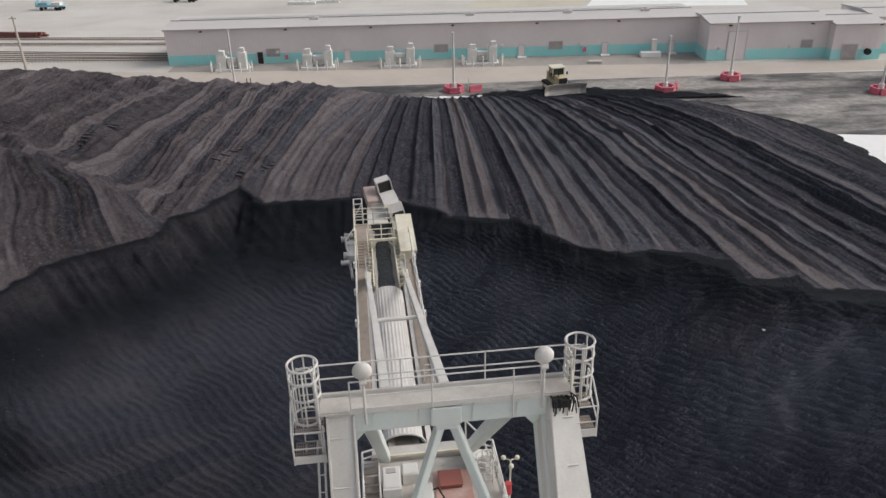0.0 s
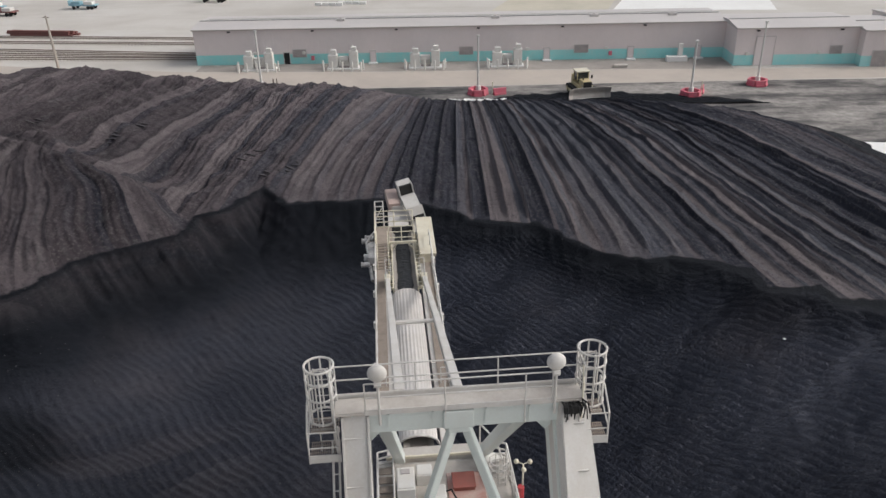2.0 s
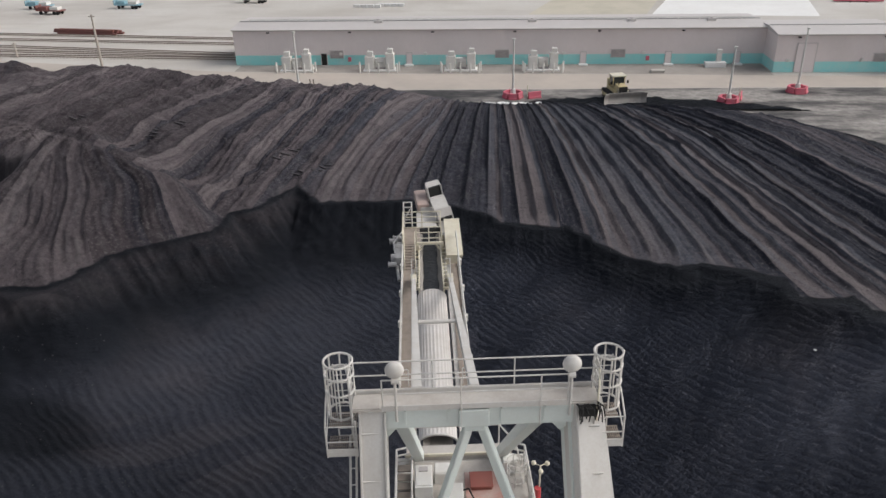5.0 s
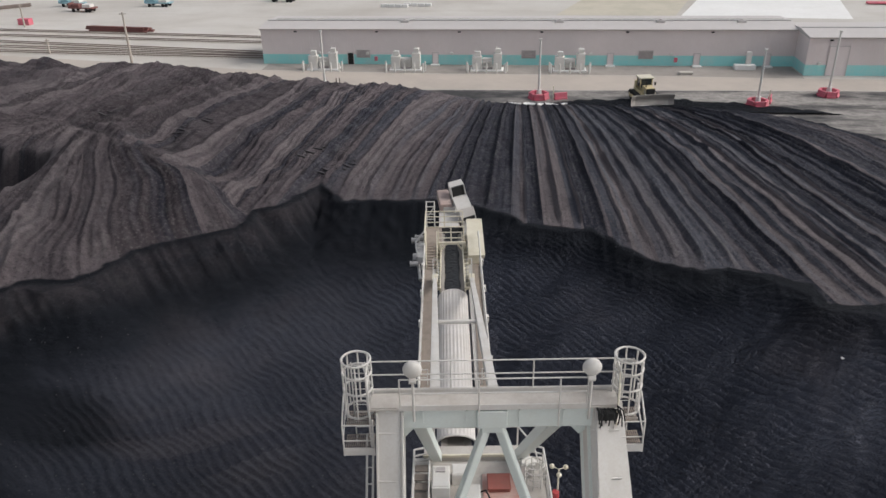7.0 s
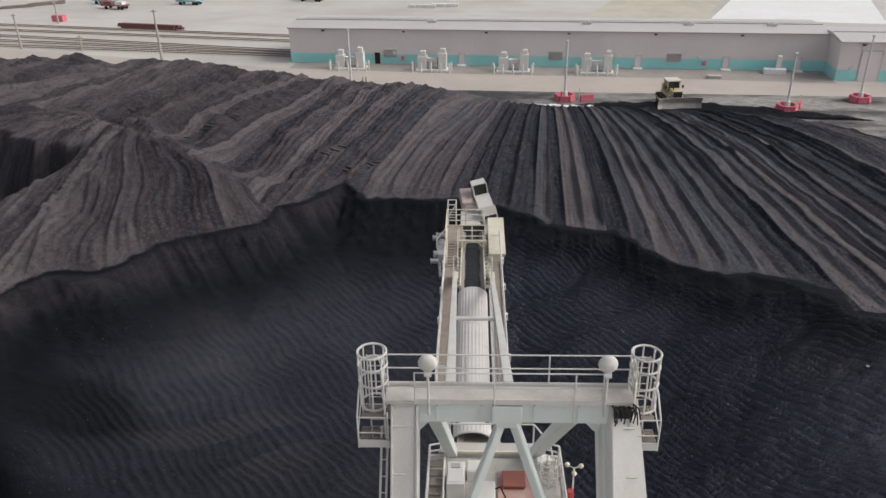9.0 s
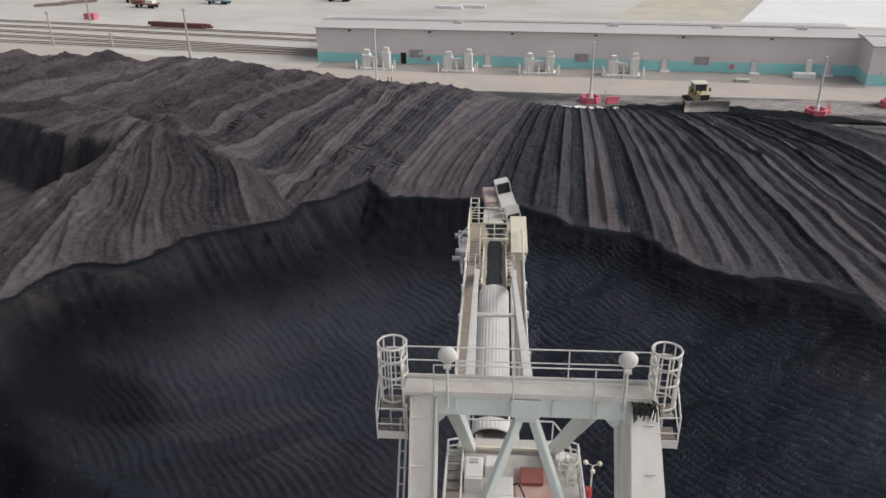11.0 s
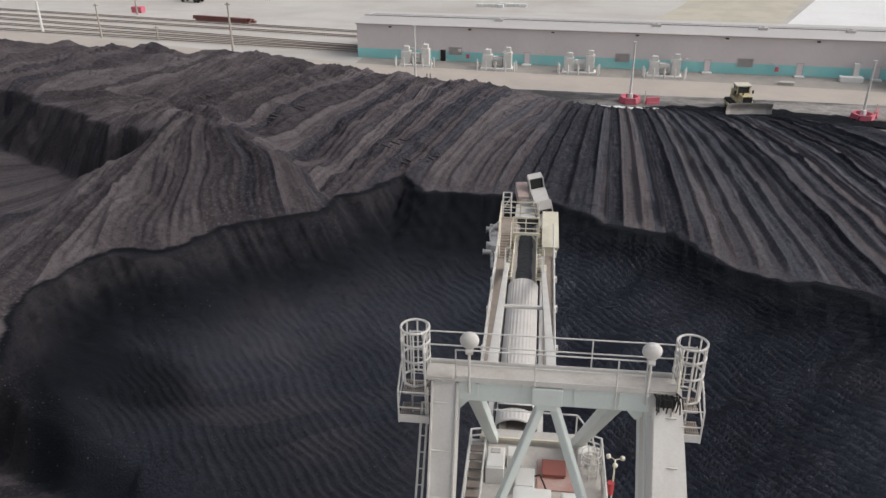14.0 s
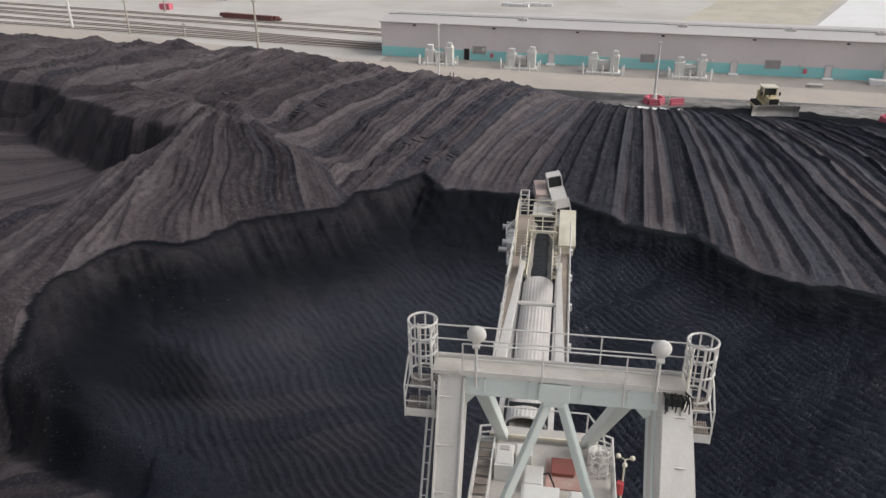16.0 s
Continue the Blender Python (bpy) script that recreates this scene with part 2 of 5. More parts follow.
def box(bm, c, s, turn=(0, 0, 0), bevel=0.0):
    r = bmesh.ops.create_cube(bm, size=1.0, matrix=pose(*c, *turn) @ Matrix.Diagonal((*s, 1)))
    if bevel:
        edges = list({e for v in r["verts"] for e in v.link_edges})
        bmesh.ops.bevel(bm, geom=edges, offset=bevel, segments=2, profile=0.6, affect="EDGES")
    return bm


def boxes(*rows, bevel=0.0):
    bm = bmesh.new()
    for c, s in rows:
        box(bm, c, s, bevel=bevel)
    return bm


def beam(bm, a, b, w, h, bevel=0.0):
    """A box-section beam from a to b, w wide and h deep."""
    a, b = Vector(a), Vector(b)
    d = b - a
    q = d.to_track_quat("Y", "Z").to_matrix().to_4x4()
    r = bmesh.ops.create_cube(bm, size=1.0, matrix=Matrix.Translation((a + b) / 2) @ q @ Matrix.Diagonal((w, d.length, h, 1)))
    if bevel:
        bmesh.ops.bevel(bm, geom=list({e for v in r["verts"] for e in v.link_edges}), offset=bevel, segments=2, affect="EDGES")
    return bm


def tube(bm, a, b, r, n=8, r2=None):
    a, b = Vector(a), Vector(b)
    d = b - a
    m = Matrix.Translation((a + b) / 2) @ d.to_track_quat("Z", "Y").to_matrix().to_4x4()
    bmesh.ops.create_cone(bm, cap_ends=True, segments=n, radius1=r, radius2=r if r2 is None else r2, depth=d.length, matrix=m)
    return bm


def tapered(bm, a, b, wa, wb, h):
    """A box-section beam whose width goes from wa at a to wb at b."""
    a, b = Vector(a), Vector(b)
    m = (b - a).to_track_quat("Y", "Z").to_matrix()
    ends = [[bm.verts.new(p + m @ Vector((x * w / 2, 0, z * h / 2))) for x, z in ((-1, -1), (1, -1), (1, 1), (-1, 1))] for p, w in ((a, wa), (b, wb))]
    for j in range(4):
        bm.faces.new((ends[0][j], ends[0][(j + 1) % 4], ends[1][(j + 1) % 4], ends[1][j]))
    bm.faces.new(ends[0])
    bm.faces.new(ends[1][::-1])
    bmesh.ops.recalc_face_normals(bm, faces=bm.faces)
    bmesh.ops.bevel(bm, geom=bm.edges[:], offset=0.03, segments=2, affect="EDGES")
    return bm


def line(bm, pts, r, n=6):
    for a, b in zip(pts, pts[1:]):
        tube(bm, a, b, r, n)
    return bm


def ring(c, radius, n=20, z=0.0, start=0.0, end=2 * math.pi):
    return [(c[0] + radius * math.cos(start + (end - start) * k / n), c[1] + radius * math.sin(start + (end - start) * k / n), c[2] + z) for k in range(n + 1)]


def rail(name, pts, parent, material, h=1.1, mids=(0.55,), step=1.6, r=0.024, label="", toe=True):
    """A handrail over the foot points pts: posts, top rail, mid rails and a toe board, in one part."""
    bm = bmesh.new()
    for a, b in zip(pts, pts[1:]):
        a, b = Vector(a), Vector(b)
        k = max(1, round((b - a).length / step))
        for j in range(k + 1):
            f = a.lerp(b, j / k)
            tube(bm, f, f + Vector((0, 0, h)), r, 6)
        for z in (h, *mids):
            tube(bm, a + Vector((0, 0, z)), b + Vector((0, 0, z)), r, 6)
        if toe:
            beam(bm, a + Vector((0, 0, 0.06)), b + Vector((0, 0, 0.06)), 0.012, 0.1)
    return part(name, bm, material, parent, label)


# ---- ground, road, pile ----
def flat(name, pts, z, material, label, category, thick=0.0):
    bm = bmesh.new()
    f = bm.faces.new([bm.verts.new((x, y, z)) for x, y in pts])
    if f.normal.z < 0:
        f.normal_flip()
    if thick:
        r = bmesh.ops.extrude_face_region(bm, geom=[f])
        bmesh.ops.translate(bm, vec=(0, 0, thick), verts=[v for v in r["geom"] if isinstance(v, bmesh.types.BMVert)])
        bmesh.ops.recalc_face_normals(bm, faces=bm.faces)
    ob = part(name, bm, material)
    return tagged(ob, label, category, kind="structure")


flat("ground", [(-3000, -2000), (3000, -2000), (3000, 4000), (-3000, 4000)], 0.0, GROUND, "pale dusty industrial yard ground with vehicle streaks", "ground")
flat("apron_ground", [(-64, 118), (80, 90), (140, 90), (140, 133.5), (58, 134.4), (-15, 133.1), (-34, 133.6), (-56, 138.0), (-70, 139)], 0.012, APRON, "trodden clay ground stained with coal dust", "ground")
flat("road", [(-15, 133.3), (58, 134.6), (140, 136), (140, 141.2), (58, 142.0), (20, 143.6), (-16, 144.0), (-50, 145.8), (-112, 157), (-200, 170), (-200, 160), (-112, 147), (-56, 138.2), (-34, 133.8)], 0.020, ROAD, "wide beige haul road of packed dust", "road")
flat("verge_ground", [(-49, 146.0), (-16, 144.2), (20, 143.8), (51, 142.3), (51, 150.9), (-49, 150.9)], 0.008, worn("grey_verge_soil", (0.37, 0.335, 0.305), (0.24, 0.22, 0.20), 0.2, 0.95, amount=0.7, fine=0.9), "grey-brown gravel strip beside the warehouse wall", "ground")
flat("pale_slab", [(54.5, 103), (90, 98), (90, 82), (54, 84)], 0.03, PALE_SLAB, "flat white dusted slab beside the coal pile", "slab")
flat("field", [(9, 201), (38, 200.3), (46, 226), (60, 262), (26, 262), (17, 224)], 0.015, DRY_FIELD, "fenced plot of dry pale soil", "field")
flat("far_slab", [(39, 199.5), (78, 196), (92, 260), (62, 264)], 0.02, PALE_SLAB, "large white paved lot behind the warehouse", "slab")

# plan of the coal: the outer foot, the main cut and the far cut
FOOT = [(-150, 143), (-112, 138), (-94, 136), (-76, 133), (-63, 137), (-46, 133), (-31, 132), (-15, 131.5), (-2, 124), (9, 122), (18, 122.6), (27, 122), (34, 120.5),
        (42, 116.5), (52, 109), (56, 102.5), (57.5, 91), (61, 70), (75, 45), (75, 0), (-150, 0)]
CUT = [(-37, 30), (-38.5, 36), (-41.2, 43.5), (-40.5, 47), (-38.5, 50.2), (-34, 51.3), (-31.4, 56.5), (-28.5, 58.7), (-24.4, 61.5), (-23.8, 65.2), (-21.8, 65.9), (-18.9, 72.3),
       (-15.9, 68.2), (-6.4, 68.5), (-3.5, 67.8), (2.1, 64.2), (7.9, 63), (12.7, 57.3), (15.7, 56.1), (18.3, 57.4), (24.3, 54.9), (24.7, 52.3), (28.9, 53), (29.2, 50.8), (34, 50.1),
       (48, 42), (75, 30), (75, -20), (-37, -20)]
FAR_CUT = [(-120, 96), (-83.5, 92), (-76.3, 90.3), (-75, 87.5), (-63, 83.4), (-62.3, 81.5), (-58.3, 80.3), (-57.2, 77.4), (-52.8, 78.2), (-50.6, 77.4), (-49.6, 74), (-50.5, 70), (-60, 64), (-95, 58), (-120, 66)]


def inside_by(px, py, poly):
    """Signed distance to a closed outline, positive inside."""
    best = np.full(px.shape, 1e9)
    inner = np.zeros(px.shape, bool)
    for (ax, ay), (bx, by) in zip(poly, poly[1:] + poly[:1]):
        dx, dy = bx - ax, by - ay
        k = np.clip(((px - ax) * dx + (py - ay) * dy) / (dx * dx + dy * dy), 0, 1)
        best = np.minimum(best, np.hypot(px - ax - k * dx, py - ay - k * dy))
        hit = ((ay > py) != (by > py)) & (px < (bx - ax) * (py - ay) / ((by - ay) or 1e-9) + ax)
        inner ^= hit
    return np.where(inner, best, -best)


def smooth(a, b, v):
    k = np.clip((v - a) / (b - a), 0, 1)
    return k * k * (3 - 2 * k)


def lattice(seed):
    return np.random.RandomState(seed).rand(256, 256)


def wavy(px, py, seed):
    """Smooth value noise from -1 to 1, with cells of 1."""
    g = lattice(seed)
    ix, iy = np.floor(px).astype(int), np.floor(py).astype(int)
    fx, fy = px - ix, py - iy
    fx, fy = fx * fx * (3 - 2 * fx), fy * fy * (3 - 2 * fy)
    a, b = g[ix % 256, iy % 256], g[(ix + 1) % 256, iy % 256]
    c, d = g[ix % 256, (iy + 1) % 256], g[(ix + 1) % 256, (iy + 1) % 256]
    return ((a * (1 - fx) + b * fx) * (1 - fy) + (c * (1 - fx) + d * fx) * fy) * 2 - 1


def fan(py, right):
    """How far the dozed strips have spread at py: they fan out from behind the pile."""
    k = np.where(right, 0.0115, 0.019)
    return 1 + k * np.where(py < 100, 100 - py, (100 - py) * np.where(right, 0.8, 0.35))


def coal_pile():
    def steps(*runs):
        out = []
        for a, b, s in runs:
            out += list(np.arange(a, b, s))
        return np.array(out + [runs[-1][1]])
    us = steps((-230, -80, 1.2), (-80, -34, 0.2), (-34, 32, 0.118), (32, 54, 0.3), (54, 110, 2.0))
    ys = steps((2, 18, 2.0), (18, 32, 0.4), (32, 62, 0.105), (62, 76, 0.2), (76, 136, 0.25), (136, 146, 0.6))
    u, py = np.meshgrid(us, ys)
    px = u * fan(py, u > 0)
    wx, wy = px + 0.5 * wavy(px * 0.4, py * 0.4, 1) + 0.2 * wavy(px * 1.3, py * 1.3, 2), py + 0.5 * wavy(px * 0.4, py * 0.4, 3) + 0.2 * wavy(px * 1.3, py * 1.3, 4)
    back = inside_by(wx, wy, FOOT)
    cut = inside_by(wx, wy, CUT)
    far = inside_by(wx, wy, FAR_CUT)
    heaped = (px + 47) * 0.590 + (py - 82) * 0.807 + 1.2 * wavy(px * 0.2, py * 0.2, 20)
    # west of the fan the lanes run straight back; on the mound they spread slightly
    straight = smooth(-3, -14, px)
    u = u * (1 - straight) + straight * (0.5 * px - 2.5 - 0.03 * (py - 85) + 0.25 * wavy(px * 0.1, py * 0.05, 36))
    rays = 20 * np.arctan2(px + 52, 94 - py) - 40 + 0.45 * wavy(px * 0.15, py * 0.15, 35)
    u = np.where((heaped < 0) & (px < -22) & (py < 90), rays, u)
    # the heap before it was cut
    run = 4.5 + 13.5 * smooth(-62, -12, px)
    low = np.where(px < -40, 5.0, 7.6)
    top = 7.6 * (1 - np.exp(-np.maximum(back, 0) / 17))
    steep = 5.0 * smooth(0, 9, back) + 2.6 * smooth(8, 45, back)
    side = smooth(-62, -25, px)
    top = steep * (1 - side) + top * side
    top += (1 - side) * smooth(0, 4, back) * (1 - smooth(5, 12, back)) * 2.6 * np.maximum(0, wavy(px * 0.24, py * 0.05, 9) - 0.05)
    # low ground west of the mound, level with the floor of the far cut
    west = smooth(-44, -59, px + 0.12 * (py - 60) + 0.8 * wavy(px * 0.2, py * 0.2, 47)) * smooth(79, 75, py)
    top = top * (1 - west) + west * (2.4 + 0.35 * wavy(px * 0.12, py * 0.12, 48))
    # the near end falls away towards the machine's track
    near = smooth(24, 40, py + 2.5 * wavy(px * 0.1, py * 0.1, 7))
    near = np.where(px < -25, near, 1)
    # dozed strips: windrows between flat lanes
    amount = smooth(2, 10, back) * smooth(-0.5, 2.5, -cut) * smooth(-0.5, 3, -far)
    amount = amount * np.where((px < -20) & (py < 92), 0.5 + 0.5 * smooth(0.1, 1.6, np.abs(heaped)), 1)
    lane = u * 0.78 + 0.55 * wavy(u * 0.31, u * 0.0, 11) + 0.22 * wavy(u * 0.25, py * 0.03, 10)
    saw = lane - np.floor(lane)
    edge = np.minimum(saw, 1 - saw)
    berm = np.exp(-(edge / 0.11) ** 2) * (0.6 + 0.4 * wavy(np.floor(lane + 0.5) * 3.7, py * 0.06, 12))
    lane2 = lane * 3
    berm2 = np.abs(np.mod(lane2, 1) - 0.5) * 2
    rough = wavy(px * 0.35, py * 0.35, 14) * 0.22 + wavy(px * 0.9, py * 0.9, 15) * 0.10 + wavy(px * 2.1, py * 2.1, 16) * 0.09
    messy = 1 - smooth(-30, -8, px)
    top = top + amount * (0.40 * berm * (1 - 0.4 * messy) + (0.10 + 0.12 * messy) * berm2 - 0.22 * saw * (1 - messy) + rough * (0.6 + 0.35 * messy) + (0.08 + 0.25 * messy) * (1 - np.abs(wavy(lane * 1.9 + 0.15 * wavy(px * 0.3, py * 0.3, 42), py * 0.10, 41))) ** 2 + 0.5 * messy * (1 - np.abs(wavy(lane * 0.9 + 0.2 * wavy(px * 0.2, py * 0.2, 45), py * 0.06, 44))) ** 4 + 0.12 * (1 - np.abs(wavy(lane * 3.6, py * 0.25, 43))) ** 2 + 0.5 * wavy(u * 0.12, py * 0.03, 17))
    top += messy * amount * 0.35 * np.abs(wavy((px + py * 0.8) * 0.28, (px - py) * 0.06, 18))
    # short dumped heaps left in a row behind the lanes
    top += messy * smooth(12, 15, back) * smooth(30, 22, back) * 1.5 * np.maximum(0, wavy(px * 0.33 + 0.12 * py, py * 0.16, 55) - 0.15) * smooth(-0.5, 3, -far)
    # mound beside the far cut
    along = (px + 47) * 0.807 - (py - 82) * 0.590
    across = (px + 47) * 0.590 + (py - 82) * 0.807
    span = smooth(-14, 5, along) * smooth(29, 19, along)
    across = across + 1.2 * wavy(along * 0.2, across * 0.1, 19)
    top += span * 1.5 * np.where(across < 0, np.exp(-(across / 17) ** 2), np.exp(-(across / 2.6) ** 2)) - span * 0.8 * np.exp(-((across - 6) / 4) ** 2)
    # fresh cut: a fluted face above a raked floor
    rim = px * 0.7 + py * 0.72
    flutes = 0.10 * wavy(px * 0.8, py * 0.12, 21) + 0.2 * np.abs(wavy(px * 2.0, py * 0.15, 22)) + smooth(-6, -16, px) * (0.55 * np.abs(wavy(rim * 0.75, py * 0.02, 49)) + 0.3 * np.abs(wavy(rim * 1.9, py * 0.03, 50)) - 0.3)
    drop = 2.3 + 2.6 * smooth(4, -12, px)
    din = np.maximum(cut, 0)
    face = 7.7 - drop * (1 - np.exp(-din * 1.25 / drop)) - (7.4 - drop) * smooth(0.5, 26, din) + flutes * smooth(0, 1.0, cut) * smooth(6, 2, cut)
    bands = (px * -0.54 + py * 0.84)
    lean = np.where(px > 5, -25 * np.exp(-(np.maximum(px, 5) - 5) / 25), -25 + 0.9 * (px - 5))
    phase = (py + lean + 0.5 * wavy(px * 0.22, py * 0.22, 23) + 0.18 * wavy(px * 0.8, py * 0.8, 24) + 0.4 * np.abs(np.mod(bands / 4.6, 1) - 0.5) * 2) / np.where(px > -3, 0.68, 0.9)
    saw_r = np.mod(phase, 1)
    ripple = (0.5 + 0.5 * np.cos(2 * math.pi * (saw_r + 0.10 * np.sin(2 * math.pi * saw_r)))) ** 2.0
    ripple_amount = np.where(px > -3, 0.60 * smooth(0.8, 3.0, cut), 0.22 * smooth(5, 11, cut)) * (0.8 + 0.2 * wavy(px * 0.15, py * 0.15, 25)) * (0.85 + 0.15 * smooth(-22, -6, px) + 0.5 * smooth(46, 40, py) * smooth(-8, -14, px))
    hump = np.exp(-((np.mod(bands / 4.6, 1) - 0.5) / 0.22) ** 2)
    floor = 0.55 + 0.5 * wavy(px * 0.07, py * 0.07, 26) + 0.22 * hump * (0.6 + 0.4 * wavy(px * 0.1, py * 0.1, 27)) + ripple_amount * ripple + 0.05 * wavy(px * 1.7, py * 1.7, 28)
    floor += 1.4 * smooth(-10, -26, px) * (0.5 + wavy(px * 0.09, py * 0.12, 29)) * smooth(56, 46, py)
    foot_slope = face + floor - 0.4
    cut_z = np.where(cut > 0, np.minimum(foot_slope, 99), 99)
    z = np.minimum(top * near, cut_z)
    far_z = np.where(far > 0, np.logaddexp((top - far * 1.7 + 0.3 * np.abs(wavy((px - py) * 0.6, 0 * py, 51)) * smooth(0.3, 1.2, far)) / 0.2, (1.2 + 0.3 * wavy(px * 0.1, py * 0.1, 31)) / 0.2) * 0.2, 99)
    z = np.minimum(z, far_z)
    bed = 31.2 - 0.2 * (px + 33.5) - py
    bank = smooth(-22, -27, px)
    bank = bank * smooth(-2.2, 0.2, bed + 0.4 * wavy(px * 0.5, py * 0.5, 46))
    z = z * (1 - bank) + bank * (0.3 + 0.06 * wavy(px, py, 39))
    z = np.where(cut > 0, 0.03 + (z - 0.03) * smooth(17, 29, py), z)
    dusty_bed = 0.75 * smooth(0, 0.4, bed) * bank
    z = np.where(back > 0, z, -0.3 + 0.25 * smooth(-3, 0, back))
    z = np.where((cut > 0) & (back > 0), np.maximum(z, 0.02), z)
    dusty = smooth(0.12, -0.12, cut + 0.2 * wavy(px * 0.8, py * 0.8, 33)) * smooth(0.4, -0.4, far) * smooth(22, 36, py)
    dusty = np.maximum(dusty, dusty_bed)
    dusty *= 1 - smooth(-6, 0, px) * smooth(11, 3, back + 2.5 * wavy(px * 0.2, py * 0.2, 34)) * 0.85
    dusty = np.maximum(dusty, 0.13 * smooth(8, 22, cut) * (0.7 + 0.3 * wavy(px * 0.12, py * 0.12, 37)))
    # the left face is paler in a band below its rim; a dark heap of new coal and a trodden brown flat lie below it
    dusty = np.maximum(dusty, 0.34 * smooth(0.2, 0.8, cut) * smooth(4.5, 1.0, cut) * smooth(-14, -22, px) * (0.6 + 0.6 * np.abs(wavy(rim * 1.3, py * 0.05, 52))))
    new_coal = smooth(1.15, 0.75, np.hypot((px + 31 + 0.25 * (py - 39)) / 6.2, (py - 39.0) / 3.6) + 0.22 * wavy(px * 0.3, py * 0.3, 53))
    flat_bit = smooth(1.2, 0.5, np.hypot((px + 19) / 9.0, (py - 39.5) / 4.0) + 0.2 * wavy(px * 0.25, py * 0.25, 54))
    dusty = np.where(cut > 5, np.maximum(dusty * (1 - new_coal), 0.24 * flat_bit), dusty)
    # cut coal turns from near-black at the face to lighter on the floor
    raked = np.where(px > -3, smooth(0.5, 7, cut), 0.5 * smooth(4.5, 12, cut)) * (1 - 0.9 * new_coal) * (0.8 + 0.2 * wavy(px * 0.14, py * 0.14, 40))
    lane = np.where(cut > 0.3, bands / 2.3 + 0.5 * wavy(px * 0.2, py * 0.2, 38), lane)
    dusty = np.maximum(dusty, 0.42 * smooth(-0.3, 0.3, far) + 0.5 * smooth(3.2, 5.0, far))
    h, w = px.shape
    me = bpy.data.meshes.new("coal_stockpile")
    co = np.stack([px, py, z], -1).reshape(-1, 3)
    i = np.arange(h * w).reshape(h, w)
    quads = np.stack([i[:-1, :-1], i[:-1, 1:], i[1:, 1:], i[1:, :-1]], -1).reshape(-1, 4)
    keep = (z.reshape(-1)[quads] > -0.25).any(1)
    quads = quads[keep]
    me.from_pydata(co.tolist(), [], quads.tolist())
    layer = me.uv_layers.new(name="strips")
    uvs = np.stack([lane, py], -1).reshape(-1, 2)[quads.reshape(-1)]
    layer.data.foreach_set("uv", uvs.astype(np.float32).reshape(-1))
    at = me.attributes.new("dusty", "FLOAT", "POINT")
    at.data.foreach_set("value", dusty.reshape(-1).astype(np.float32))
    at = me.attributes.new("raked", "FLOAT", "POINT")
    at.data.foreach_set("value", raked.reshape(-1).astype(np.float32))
    me.polygons.foreach_set("use_smooth", np.ones(len(quads), bool))
    me.materials.append(COAL)
    tagged(new("coal_stockpile", me), "large coal stockpile with dozed brown strips and a fresh black cut", "coal pile", kind="stuff")

    def height(x, y):
        j = int(np.clip(np.searchsorted(ys, y), 0, len(ys) - 1))
        k = int(np.clip(np.searchsorted(px[j], x), 0, w - 1))
        return float(z[j, k])
    return height


coal_height = coal_pile()


def loose_lumps():
    """Small lumps that rolled down the cut and lie on its floor."""
    rnd = random.Random(21)
    verts, faces = [], []
    spots = [(-35.5, 36, 2.6, 4.5, 140), (-30, 33.5, 5, 2.2, 150), (-22, 35, 5, 2.2, 200), (-30, 47, 6, 4, 160), (-12, 46, 8, 6, 240), (4, 52, 10, 6, 140), (22, 44, 12, 7, 220), (36, 42, 8, 6, 200)]
    for cx, cy, sx, sy, count in spots:
        for _ in range(count):
            x, y = rnd.gauss(cx, sx), rnd.gauss(cy, sy)
            if not 24 < y < 62:
                continue
            r = rnd.choice((0.03, 0.035, 0.04, 0.05, 0.07))
            q = Euler((rnd.random() * 6, rnd.random() * 6, rnd.random() * 6)).to_matrix()
            base = Vector((x, y, coal_height(x, y) + r * 0.35))
            o = len(verts)
            for c in ((1, 0, 0), (-1, 0, 0), (0, 1, 0), (0, -1, 0), (0, 0, 1), (0, 0, -1)):
                verts.append(tuple(base + q @ Vector(c) * r * rnd.uniform(0.7, 1.2)))
            for f in ((0, 2, 4), (2, 1, 4), (1, 3, 4), (3, 0, 4), (2, 0, 5), (1, 2, 5), (3, 1, 5), (0, 3, 5)):
                faces.append(tuple(o + k for k in f))
    me = bpy.data.meshes.new("coal_lumps")
    me.from_pydata(verts, [], faces)
    me.materials.append(worn("dusty_coal_lump", (0.055, 0.054, 0.056), (0.03, 0.03, 0.034), 3.0, 0.6))
    tagged(new("coal_lumps", me), "loose dusty coal lumps scattered over the cut floor", "coal lumps", kind="stuff")


loose_lumps()


def tread_marks(a, b, width, step):
    """A row of cleat marks that a crawler pressed up from the coal."""
    a, b = Vector((*a, 0)), Vector((*b, 0))
    d = (b - a).normalized()
    side = Vector((-d.y, d.x, 0))
    bm = bmesh.new()
    n = int((b - a).length / step)
    for k in range(n):
        c = a.lerp(b, (k + 0.5) / n)
        p, q = c - side * width / 2, c + side * width / 2
        p.z, q.z = coal_height(p.x, p.y) - 0.02, coal_height(q.x, q.y) - 0.02
        beam(bm, p, q, step * 0.42, 0.12)
    me_ob = part("tread_marks", bm, TREAD)
    tagged(me_ob, "row of crawler cleat marks pressed into the coal", "tread marks", kind="stuff")


